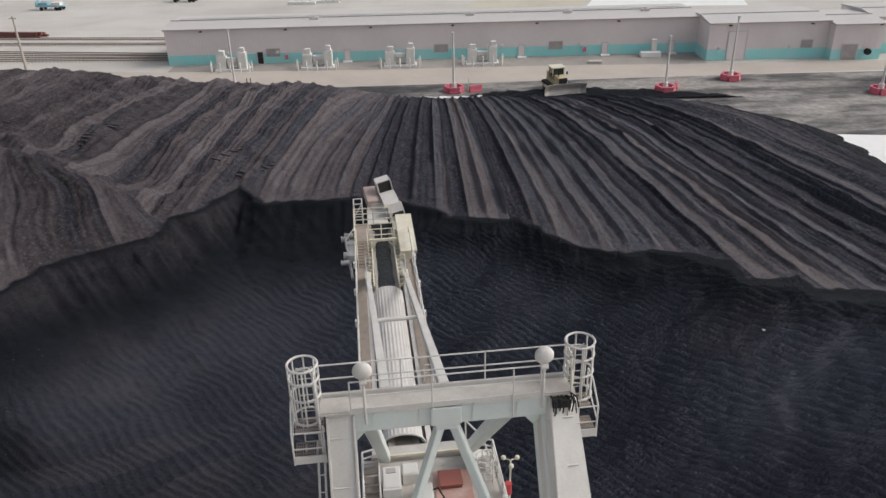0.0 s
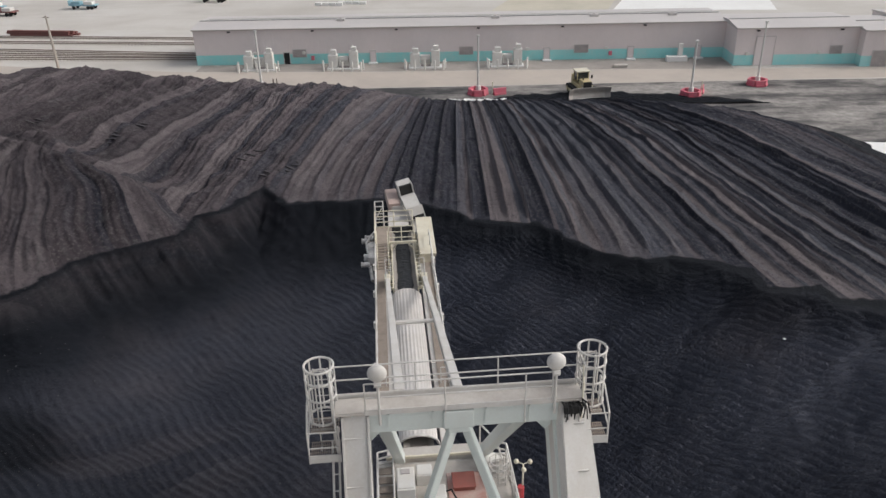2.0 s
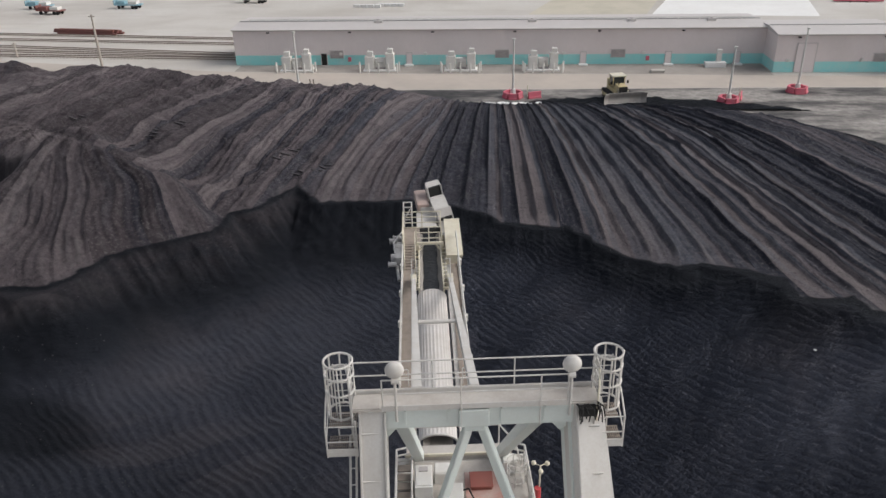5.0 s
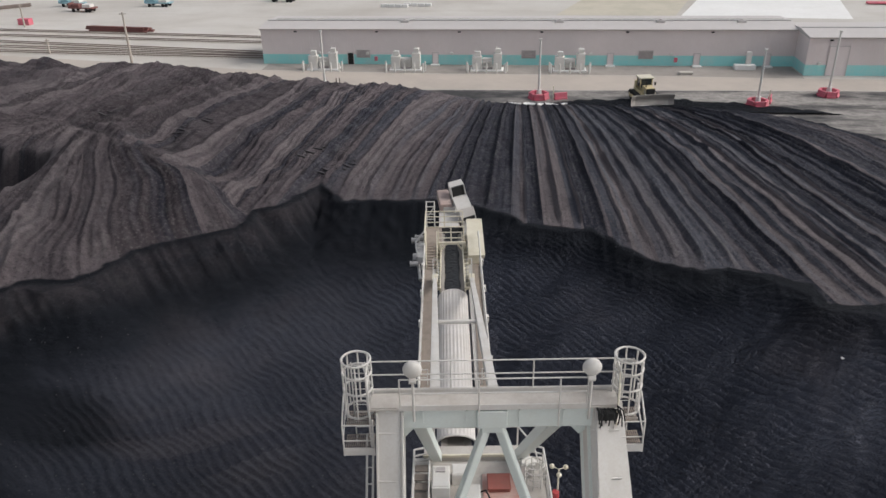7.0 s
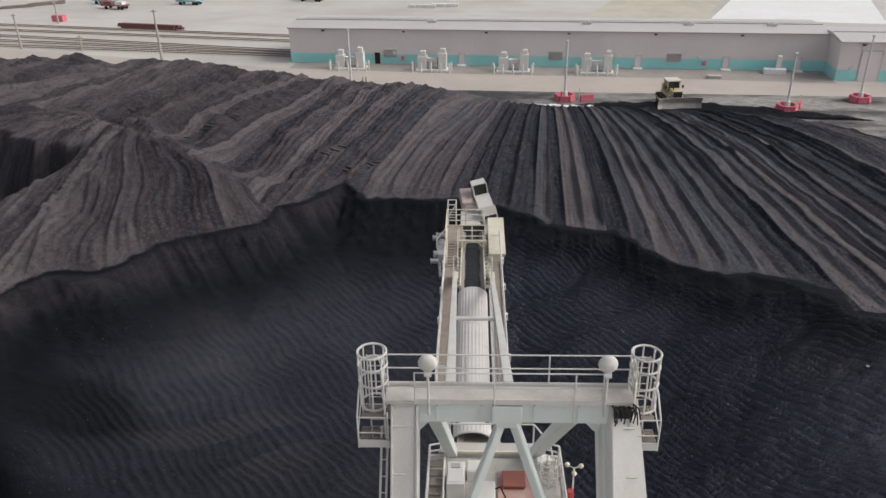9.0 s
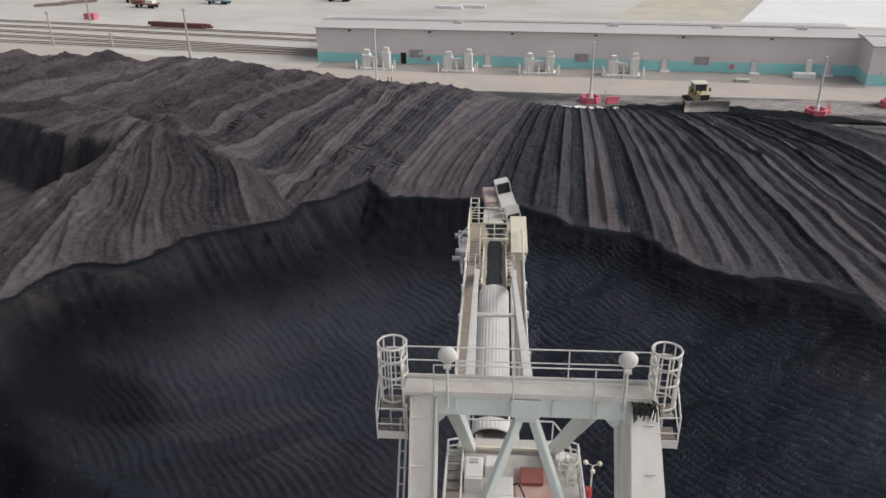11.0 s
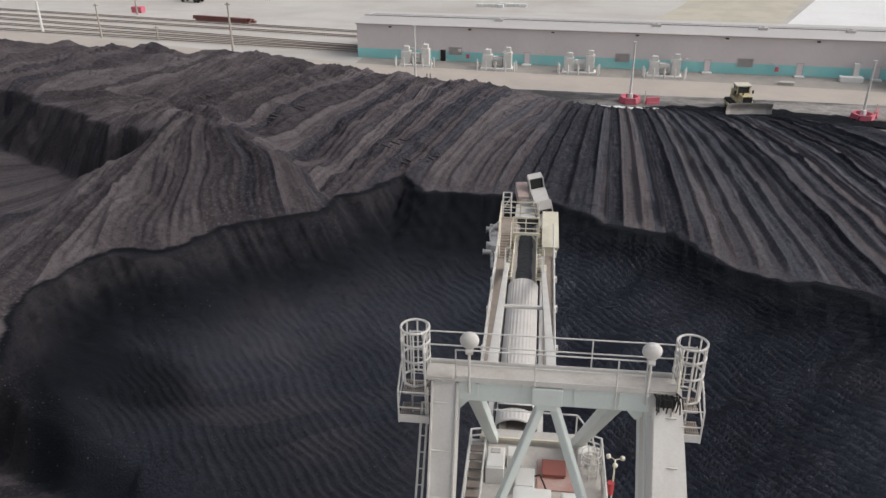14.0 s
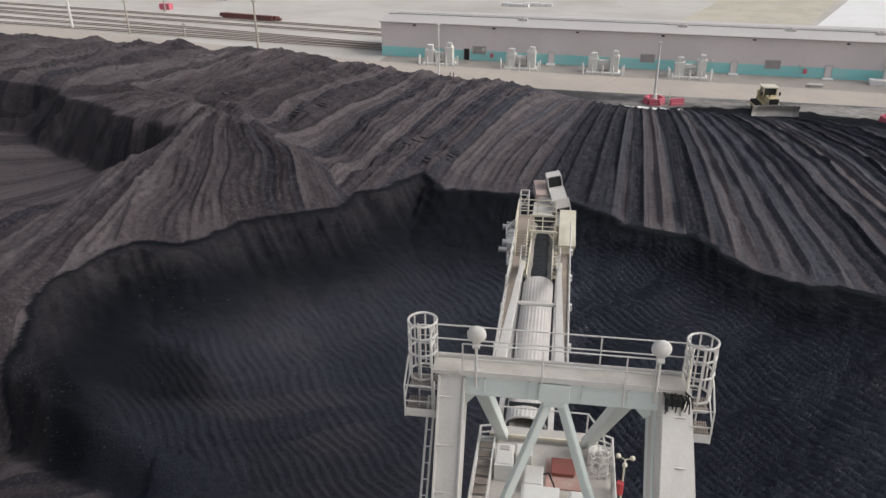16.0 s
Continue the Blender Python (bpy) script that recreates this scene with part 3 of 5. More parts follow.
def dust_patch(x0, y0, x1, y1, x2, y2):
    """A thin skin of pale dust draped over the coal between two edges."""
    bm = bmesh.new()
    rows = []
    for i in range(15):
        row = []
        for k in range(7):
            x, y = x0 + (x1 - x0) * i / 14 + (x2 - x0) * k / 6, y0 + (y1 - y0) * i / 14 + (y2 - y0) * k / 6
            x, y = x + 0.12 * noise.noise(Vector((x * 2, y * 2, 1))), y + 0.12 * noise.noise(Vector((x * 2, y * 2, 6)))
            row.append(bm.verts.new((x, y, max(coal_height(x + a, y + b) for a in (-0.5, 0.5) for b in (-0.5, 0.5)) + 0.02)))
        rows.append(row)
    for p, q in zip(rows, rows[1:]):
        for k in range(6):
            bm.faces.new((p[k], q[k], q[k + 1], p[k + 1]))
    bmesh.ops.recalc_face_normals(bm, faces=bm.faces)
    r = bmesh.ops.extrude_face_region(bm, geom=bm.faces[:])
    bmesh.ops.translate(bm, vec=(0, 0, -0.2), verts=[v for v in r["geom"] if isinstance(v, bmesh.types.BMVert)])
    bmesh.ops.recalc_face_normals(bm, faces=bm.faces)
    ob = part("dust_patch", bm, worn("pale_brown_dust", (0.20, 0.18, 0.17), (0.12, 0.105, 0.10), 0.6, 0.95))
    tagged(ob, "thin pale brown dust skin on the floor of the old cut", "dust", kind="stuff")


dust_patch(-60.0, 70.2, -55.0, 75.2, -57.6, 70.0)
TREAD = worn("pressed_coal_dust", (0.060, 0.052, 0.055), (0.048, 0.043, 0.047), 1.5, 0.9)
for a, b in (((-41.4, 84.0), (-37.6, 91.6)), ((-22.9, 79.0), (-21.0, 82.4)), ((-19.8, 74.6), (-16.0, 78.2)), ((-52.4, 90.5), (-50.8, 93.8)), ((-86, 96.6), (-69.6, 105.4)), ((-72.2, 97.8), (-67.9, 101.7))):
    tread_marks(a, b, 1.5, 0.62)


# ---- warehouse ----
def warehouse():
    house = thing("warehouse", "long low warehouse with mauve-grey cladding and a teal base band", "warehouse")
    EAVE, BAND = 6.6, 1.9
    sections = [(-50, 51.3, 151, 0.0), (51.3, 73.4, 144.5, 0.0), (73.4, 82.4, 142.4, -0.3), (82.4, 140, 146.5, 0.0)]
    for x0, x1, y0, dz in sections:
        e = EAVE + dz
        back = y0 + 13
        bm = bmesh.new()
        box(bm, ((x0 + x1) / 2, (y0 + back) / 2, (e + BAND) / 2), (x1 - x0, back - y0, e - BAND))
        for k in range(int((x1 - x0) / 0.62)):
            box(bm, (x0 + 0.3 + k * 0.62, y0 - 0.015, (e + BAND) / 2), (0.2, 0.03, e - BAND - 0.02))
        wall = part("wall", bm, CLADDING, house, "mauve-grey ribbed steel wall")
        bm = boxes((((x0 + x1) / 2, (y0 + back) / 2, BAND / 2), (x1 - x0 + 0.04, back - y0 + 0.04, BAND)))
        for k in range(int((x1 - x0) / 0.62)):
            box(bm, (x0 + 0.3 + k * 0.62, y0 - 0.03, BAND / 2), (0.2, 0.03, BAND - 0.02))
        part("base_band", bm, TEAL, house, "teal painted band along the wall foot")
        ridge = y0 + 5.5
        bm = bmesh.new()
        prof = [(y0 - 0.35, e), (y0 - 0.35, e + 0.28), (ridge, e + 0.75), (back + 0.3, e + 0.15), (back + 0.3, e)]
        rows = [[bm.verts.new((x, y, z)) for y, z in prof] for x in (x0 - 0.2, x1 + 0.2)]
        for j in range(len(prof)):
            bm.faces.new((rows[0][j], rows[0][(j + 1) % 5], rows[1][(j + 1) % 5], rows[1][j]))
        bm.faces.new(rows[0])
        bm.faces.new(rows[1][::-1])
        bmesh.ops.recalc_face_normals(bm, faces=bm.faces)
        roof = part("roof", bm, ROOFING, house, "pale low-pitched sheet roof")
        bm = bmesh.new()
        box(bm, ((x0 + x1) / 2, ridge, e + 0.8), (x1 - x0, 0.4, 0.12), bevel=0.03)
        part("ridge_cap", bm, GREY_STEEL, roof)
        bm = bmesh.new()
        tube(bm, (x0, y0 - 0.42, e + 0.2), (x1, y0 - 0.42, e + 0.2), 0.10, 8)
        part("gutter", bm, ROOFING, roof)
    for x in (-22, 8, 27, 42):
        bm = boxes(((x, 155.2, 7.45), (1.6, 0.9, 0.5)), bevel=0.08)
        tube(bm, (x, 155.2, 7.2), (x, 155.2, 7.9), 0.3, 10)
        part("roof_vent", bm, ROOFING, house, "low pale roof vent")
    bm = bmesh.new()
    tube(bm, (-48, 156.3, 7.72), (50, 156.3, 7.72), 0.09)
    for k in range(25):
        tube(bm, (-48 + 4 * k, 156.3, 7.2), (-48 + 4 * k, 156.3, 7.72), 0.05, 5)
    part("roof_pipe", bm, CABINET, house, "white pipe run along the roof ridge")
    # wall lamps under the eave
    for x, y in [(-43, 151), (-27, 151), (-11, 151), (4.6, 151), (20.5, 151), (36, 151), (55, 144.5), (70, 144.5), (81.5, 142.4)]:
        bm = boxes(((x, y - 0.25, 6.3), (0.55, 0.4, 0.2)), bevel=0.05)
        tube(bm, (x, y, 6.3), (x, y - 0.3, 6.3), 0.05)
        part("wall_lamp", bm, DARK, house, "small dark wall lamp")
    # openings
    def opening(name, x, y, w, z0, z1, mat, label, frame_mat=ROOFING, slats=0):
        bm = boxes(((x + w / 2, y - 0.05, (z0 + z1) / 2), (w, 0.12, z1 - z0)))
        o = part(name, bm, mat, house, label)
        bm = bmesh.new()
        for c, s in (((x + w / 2, y - 0.1, z1 + 0.06), (w + 0.24, 0.16, 0.12)), ((x - 0.06, y - 0.1, (z0 + z1) / 2), (0.12, 0.14, z1 - z0)), ((x + w + 0.06, y - 0.1, (z0 + z1) / 2), (0.12, 0.14, z1 - z0))):
            box(bm, c, s)
        part("frame", bm, frame_mat, o)
        for k in range(slats):
            bm = boxes(((x + w / 2, y - 0.14, z0 + (k + 0.5) * (z1 - z0) / slats), (w - 0.05, 0.07, (z1 - z0) / slats * 0.55)))
            part("slat", bm, LOUVRE, o)
    # solid near-black panel stands for the unlit room behind the open door
    opening("door", -32.9, 150.98, 1.05, 0, 2.2, DARK, "personnel doorway with a dark panel for its unlit inside")
    for x in (-31.1, 1.0, 23.0):
        opening("louvre", x, 150.98, 2.5, 1.3, 2.75, LOUVRE, "grey louvred wall vent", slats=7)
    opening("sliding_door", 55.0, 144.48, 3.3, 0, 5.2, CLADDING, "tall closed sheet sliding door")
    opening("louvre", 68.6, 144.48, 2.0, 1.9, 3.3, LOUVRE, "grey louvred wall vent", slats=6)
    opening("roller_door", 75.4, 142.38, 2.6, 0, 2.8, LOUVRE, "grey closed roller door", slats=10)
    for x in (-16.2, 17.2, 33.2, 46.0):
        opening("service_door", x, 150.98, 1.0, 0.15, 2.3, CLADDING, "pale closed service door")
        part("step", boxes(((x + 0.5, 150.2, 0.11), (1.7, 1.3, 0.22)), bevel=0.02), PALE_SLAB, house)
    for x, y in ((-38.5, 150.9), (-29, 150.9), (-12.5, 150.9), (14, 150.9), (29, 150.9), (53.6, 144.4), (66.5, 144.4)):
        bm = boxes(((x, y - 0.2, 2.2), (0.55, 0.35, 0.5)), bevel=0.04)
        part("wall_box", bm, CABINET, house, "small white electrical box")
    for x, y in ((-27.3, 150.8), (29.8, 150.8)):
        bm = boxes(((x, y - 0.25, 1.2), (0.6, 0.35, 0.8)), bevel=0.04)
        part("hose_box", bm, PINK, house, "small red hose box")
    bm = bmesh.new()
    tube(bm, (79.9, 142.3, 1.5), (79.9, 141.6, 1.5), 0.55, 16)
    part("wall_fan", bm, DARK, house, "round dark wall fan")
    return house


warehouse()


# ---- bucket-wheel reclaimer ----
def reclaimer():
    m = thing("bucket_wheel_reclaimer", "white bucket-wheel reclaimer with a long conveyor boom over the coal", "reclaimer", (0.62, 17.7, 0), 5.6)
    V = Vector
    # boom and house are laid out at a larger scale and brought to size at the end, about one point
    K, PIVOT = 0.78, V((-1.16, -18.2, 37.6))
    fit = Matrix.Translation(PIVOT + V((0.16, 0, 0))) @ Matrix.Scale(K, 4) @ Matrix.Translation(-PIVOT)
    # mast: crossbeam, legs, braces
    bm = bmesh.new()
    box(bm, (0, -0.1, 23.21), (6.1, 0.9, 0.68), bevel=0.03)
    beamp = part("crossbeam", bm, PALE_GREEN, m, "pale green welded box crossbeam")
    for x in (-2.0, -0.75, 0.75, 2.0):
        part("stiffener", boxes(((x, -0.57, 23.26), (0.05, 0.05, 0.5))), PALE_GREEN, beamp)
    bm = boxes(((-0.03, -0.60, 23.22), (0.86, 0.12, 0.6)), bevel=0.03)
    box(bm, (-0.03, -0.58, 22.86), (0.60, 0.12, 0.24), bevel=0.03)
    part("gusset", bm, PALE_GREEN, beamp)
    for s in (-1, 1):
        head, foot = (V((-2.93, -0.1, 23.5)), V((-3.2, -3.7, 10.4))) if s < 0 else (V((3.14, -0.1, 23.5)), V((4.35, -3.7, 10.4)))
        bm = bmesh.new()
        tapered(bm, head, foot, *((0.74, 0.80) if s < 0 else (0.86, 2.0)), 0.86)
        leg = part("mast_leg", bm, WHITE, m, "white box-section mast leg")
        for k in range(9):
            bm = bmesh.new()
            f = head.lerp(foot, 0.05 + k * 0.11)
            box(bm, (f.x, f.y - 0.43, f.z), (0.74, 0.05, 0.06), (16, 0, 0))
            part("leg_seam", bm, WHITE, leg)
        bm = bmesh.new()
        tube(bm, (s * 3.45, -0.42, 22.6), (s * 3.93, -4.2, 11.4), 0.035)
        tube(bm, (s * 3.63, -0.42, 22.6), (s * 4.11, -4.2, 11.4), 0.035)
        for k in range(24):
            f = k / 23
            tube(bm, (s * (3.45 + 0.48 * f), -0.42 - 3.78 * f, 22.6 - 11.2 * f), (s * (3.63 + 0.48 * f), -0.42 - 3.78 * f, 22.6 - 11.2 * f), 0.018, 5)
        part("leg_ladder", bm, WHITE, leg)
        if s < 0:
            for dx in (-0.36, 0.36):
                bm = bmesh.new()
                beam(bm, head + V((dx, -0.46, 0)), foot + V((dx, -0.46, 0)), 0.05, 0.12)
                part("leg_flange", bm, WHITE, leg)
        if s > 0:
            # green inner web of the wide leg
            bm = bmesh.new()
            tapered(bm, head + V((-0.44, 0.05, -0.7)), foot + V((-0.98, 0.05, 0)), 0.05, 0.05, 0.9)
            part("leg_web", bm, PALE_GREEN, leg, "pale green web plate of the leg")
        # corner knee plates under the beam
        bm = bmesh.new()
        beam(bm, (s * 2.72, -0.2, 22.5), (s * 2.3, -0.2, 23.0), 0.12, 0.5, 0.01)
        part("knee_plate", bm, PALE_GREEN, leg)
        # braces
        bm = bmesh.new()
        beam(bm, (s * 0.12, -0.45, 23.05), (s * 3.4, -2.0, 13.0), 0.22, 0.26, 0.02)
        part("mast_brace", bm, PALE_GREEN, m, "pale green diagonal mast brace")
        bm = bmesh.new()
        beam(bm, (s * 2.35, 0.2, 23.15), (-2.15 if s < 0 else 1.85, 11.6, 10.9), 0.46, 0.46, 0.02)
        part("fore_leg", bm, PALE_GREEN, m, "pale green sloping fore leg")
    # deck on the crossbeam
    bm = boxes(((0, -0.27, 23.60), (7.0, 0.72, 0.06)), bevel=0.01)
    deck = part("deck", bm, PLATE, m, "dusty steel walkway deck")
    bm = boxes(((0, 0.10, 23.68), (7.0, 0.03, 0.18)), ((0, -0.62, 23.66), (5.3, 0.03, 0.18)))
    part("toe_board", bm, WHITE, deck)
    for x in (-3.1, 3.15):
        part("tread_plate", boxes(((x, -0.28, 23.655), (0.76, 0.66, 0.04))), PLATE, deck)
    rail("handrail", [(-3.55, 0.12, 23.64), (3.55, 0.12, 23.64)], m, WHITE, h=1.10, mids=(0.64, 0.14), step=2.4, toe=False, label="white tubular handrail")
    rail("handrail", [(-2.62, -0.62, 23.66), (2.62, -0.62, 23.66)], m, WHITE, h=0.98, mids=(0.50,), step=5.3, toe=False, label="white tubular handrail")
    rail("handrail", [(-3.55, -0.5, 23.66), (-3.55, 0.1, 23.66)], m, WHITE, h=1.0, step=1.1, toe=False, label="white tubular handrail")
    rail("handrail", [(3.55, -0.5, 23.66), (3.55, 0.1, 23.66)], m, WHITE, h=1.0, step=1.1, toe=False, label="white tubular handrail")
    for x in (-0.4, 1.85):
        part("rail_post", tube(bmesh.new(), (x, -0.64, 22.95), (x, -0.64, 24.6), 0.022), WHITE, m)
    # cages over the end ladders
    for s in (-1, 1):
        cx, cy = s * 3.85, 0.0
        bm = bmesh.new()
        r = 0.41
        for z in (24.92, 24.5, 23.95, 23.15):
            line(bm, ring((cx, cy, z), r, 18), 0.036, 5)
        for k in range(8):
            a = 2 * math.pi * k / 8
            tube(bm, (cx + r * math.cos(a), cy + r * math.sin(a), 23.1), (cx + r * math.cos(a), cy + r * math.sin(a), 24.94), 0.027, 5)
        cage = part("ladder_cage", bm, WHITE, m, "white hooped ladder cage")
        bm = bmesh.new()
        for dx in (-0.2, 0.2):
            tube(bm, (cx + dx, cy + 0.3, 21.6), (cx + dx, cy + 0.3, 24.6), 0.025, 6)
        for k in range(11):
            tube(bm, (cx - 0.2, cy + 0.3, 21.7 + 0.28 * k), (cx + 0.2, cy + 0.3, 21.7 + 0.28 * k), 0.015, 5)
        part("rung_ladder", bm, WHITE, cage)
        # stepped landings below the cage
        for (y, z, w) in ((0.15, 22.72, 0.82), (-0.35, 22.25, 0.86)):
            bm = bmesh.new()
            for k in range(14):
                box(bm, (cx - w / 2 + w * (k + 0.5) / 14, y, z), (0.025, 0.62, 0.04))
            for k in range(5):
                box(bm, (cx, y - 0.3 + 0.15 * k, z), (w, 0.012, 0.03))
            tagged(part("landing", bm, GRATING, cage, "brown steel grating landing"), "brown steel grating landing", kind="stuff")
        part("landing_edge", boxes(((cx, -0.68, 22.17), (0.9, 0.04, 0.26))), WHITE, cage)
        part("landing_edge", boxes(((cx, -0.04, 22.65), (0.84, 0.03, 0.16))), WHITE, cage)
        bm = bmesh.new()
        o = cx + s * 0.45
        line(bm, [(o, -0.66, 22.0), (o, -0.66, 23.1), (o, 0.0, 23.6), (o, 0.45, 23.6), (o, 0.45, 22.4)], 0.028, 6)
        part("landing_rail", bm, WHITE, cage)
        bm = bmesh.new()
        line(bm, [(o, -0.66, 22.6), (o, 0.45, 23.1)], 0.022, 6)
        part("landing_rail", bm, WHITE, cage)
        bm = bmesh.new()
        line(bm, [(o, -0.66, 23.1), (cx - s * 0.42, -0.66, 23.1)], 0.022, 6)
        line(bm, [(o, -0.66, 22.55), (cx - s * 0.42, -0.66, 22.55)], 0.022, 6)
        tube(bm, (cx - s * 0.42, -0.66, 22.0), (cx - s * 0.42, -0.66, 23.3), 0.028, 6)
        part("landing_rail", bm, WHITE, cage)
        bm = bmesh.new()
        line(bm, [(s * 3.5, -0.6, 22.0), (s * 3.5, -0.6, 24.2), (s * 3.55, -0.3, 24.55), (s * 3.7, 0.2, 24.6)], 0.03, 6)
        part("grab_rail", bm, CREAM if s > 0 else WHITE, cage)
        # floodlight on a short post
        lx = -2.24 if s < 0 else 2.70
        bm = bmesh.new()
        tube(bm, (lx, -0.62, 23.2), (lx, -0.62, 24.62), 0.04)
        tube(bm, (lx - 0.1, -0.6, 24.62), (lx + 0.1, -0.6, 24.62), 0.11)
        lamp = part("floodlight_post", bm, WHITE, m)
        bm = bmesh.new()
        sph = bmesh.ops.create_uvsphere(bm, u_segments=20, v_segments=12, radius=0.27)
        bmesh.ops.scale(bm, vec=(1, 0.62, 1), verts=sph["verts"])
        bmesh.ops.translate(bm, vec=(lx, -0.55, 24.93), verts=sph["verts"])
        for f in bm.faces:
            f.smooth = True
        part("floodlight_bowl", bm, WHITE, lamp, "round white floodlight bowl")
    # cable bundle on the right leg head
    rnd = random.Random(4)
    junction = part("junction_box", boxes(((3.2, -0.68, 23.38), (0.5, 0.24, 0.26)), bevel=0.02), DARK, m, "dark junction box with hanging cables")
    for k in range(14):
        a = V((3.2 + rnd.uniform(-0.34, 0.34), -0.66 + rnd.uniform(-0.08, 0.1), 23.55 + rnd.uniform(0, 0.12)))
        b = a + V((rnd.uniform(-0.15, 0.25), rnd.uniform(-0.40, -0.1), rnd.uniform(-0.5, -0.15)))
        part("cable", line(bmesh.new(), [a, (a + b) / 2 + V((0.05, 0, 0.1)), b], 0.022, 5), DARK, junction)

    # boom
    BX = -1.18
    Y0, Y1, Z = 10.0, 36.2, 10.2
    for s in (-1, 1):
        bm = bmesh.new()
        beam(bm, (BX + s * 1.32, Y0, Z - 0.5), (BX + s * 1.25, Y1 + 2, Z - 0.5), 0.3, 1.1, 0.02)
        part("boom_girder", bm, WHITE, m, "white plate girder of the boom")
        bm = boxes(((BX + s * 1.72, (16 + 34) / 2 + 2, Z + 0.08), (0.62, 20.5, 0.05)))
        wk = part("boom_walkway", bm, GRATING, m, "dusty brown walkway along the boom")
        bm = boxes(((BX + s * 2.03, 27, Z + 0.14), (0.03, 20.5, 0.15)))
        part("toe_board", bm, WHITE, wk)
        rail("boom_handrail", [(BX + s * 2.03, 17, Z + 0.1), (BX + s * 2.03, 35.5, Z + 0.1)], wk, WHITE, h=1.35, mids=(0.68,), step=1.6, r=0.055, toe=False)
        for y in (19.5, 24.0, 27.8, 31.6):
            bm = bmesh.new()
            box(bm, (BX + s * 2.12, y, Z + 0.75 + 0.15 * s), (0.22, 0.3, 0.42), bevel=0.03)
            tube(bm, (BX + s * 2.05, y, Z), (BX + s * 2.1, y, Z + 0.8), 0.03)
            part("switch_box", bm, WHITE, wk, "small white switch box on the rail")
        bm = bmesh.new()
        line(bm, [(BX + s * 1.55, 18.2, Z + 0.1), (BX + s * 1.55, 18.2, Z + 1.2), (BX + s * 2.0, 18.2, Z + 1.2), (BX + s * 2.0, 18.2, Z + 0.1)], 0.035)
        line(bm, [(BX + s * 1.55, 18.2, Z + 0.65), (BX + s * 2.0, 18.2, Z + 0.65)], 0.03)
        part("gate_hoop", bm, WHITE, wk)
        bm = bmesh.new()
        line(bm, [(BX + s * 1.35, 30.0, Z + 0.2), (BX + s * 1.35, 30.0, Z + 2.0), (BX + s * 1.0, 30.0, Z + 2.0), (BX + s * 1.0, 30.0, Z + 0.2)], 0.035)
        line(bm, [(BX + s * 1.35, 30.0, Z + 1.2), (BX + s * 1.0, 30.0, Z + 1.2)], 0.03)
        line(bm, [(BX + s * 1.35, 30.0, Z + 2.0), (BX + s * 1.3, 27.6, Z + 1.3)], 0.03)
        part("gate_hoop", bm, WHITE, wk)
        # suspension ties and their lugs
        xa, xb = (-2.42, -1.66) if s < 0 else (0.16, 0.06)
        bm = bmesh.new()
        beam(bm, (xa, 29.6, Z + 0.55), (xb, 0.55, 23.3), 0.3, 0.34, 0.02)
        part("suspension_tie", bm, WHITE, m, "long white suspension tie of the boom")
        bm = boxes(((xa, 29.9, Z + 0.35), (0.42, 1.0, 0.6)), bevel=0.04)
        part("tie_lug", bm, CREAM, m)
    a, b = ((fit @ V((xa, 29.6, Z + 0.55))).lerp(V((xb, 0.55, 23.3)), 0.52) for xa, xb in ((-2.42, -1.66), (0.16, 0.06)))
    part("tie_spreader", tube(bmesh.new(), a, b, 0.09), WHITE, m)
    # belt, rollers and skirt
    bm = bmesh.new()
    prof = [(-0.78, 0.28), (-0.42, 0.05), (0.42, 0.05), (0.78, 0.28)]
    rows = [[bm.verts.new((BX + x, y, Z + z)) for x, z in prof] for y in (Y0 + 2, 38.0)]
    low = [[bm.verts.new((BX + x, y, Z + z - 0.05)) for x, z in prof] for y in (Y0 + 2, 38.0)]
    for g, flip in ((rows, 0), (low, 1)):
        for j in range(3):
            f = bm.faces.new((g[0][j], g[0][j + 1], g[1][j + 1], g[1][j]))
            if not flip:
                f.normal_flip()
    part("conveyor_belt", bm, BELT, m, "dust-coated rubber conveyor belt")
    bm = bmesh.new()
    rows = []
    for k in range(96):
        y = 28.0 + 10.0 * k / 95
        wl, wr = (0.50 + 0.10 * noise.noise(V((y * 0.8, c, 0))) + 0.05 * noise.noise(V((y * 3.0, c, 1))) for c in (1.5, 8.5))
        row = []
        for j in range(9):
            f = j / 8 * 2 - 1
            x = BX + (f * wl if f < 0 else f * wr)
            row.append(bm.verts.new((x, y, Z + 0.08 + 0.16 * (1 - f * f) + 0.05 * noise.noise(V((x * 4, y * 4, 2))) * (1 - f * f) + 0.10 * f * f)))
        rows.append(row)
    for p, q in zip(rows, rows[1:]):
        for j in range(8):
            bm.faces.new((p[j], p[j + 1], q[j + 1], q[j]))
    tagged(part("carried_coal", bm, WET_COAL, m, "loose black coal lying on the belt"), kind="stuff")
    for s in (-1, 1):
        bm = bmesh.new()
        beam(bm, (BX + s * 0.86, 28.6, Z + 0.3), (BX + s * 0.80, 37.2, Z + 0.3), 0.1, 0.45, 0.01)
        part("skirt_plate", bm, CREAM, m)
        for k in range(15):
            bm = boxes(((BX + s * 1.03, 29.0 + 0.58 * k, Z + 0.24), (0.30, 0.16, 0.2)), bevel=0.02)
            part("idler_bracket", bm, CREAM, m)
    # ribbed hood over the belt
    bm = bmesh.new()
    N = 56
    sect = []
    for k in range(N + 1):
        a = math.pi * k / N
        rr = 1.0 + (0.016 if k % 4 < 2 else -0.012)
        sect.append((-rr * 0.99 * math.cos(a), 0.1 + rr * 0.55 * math.sin(a)))
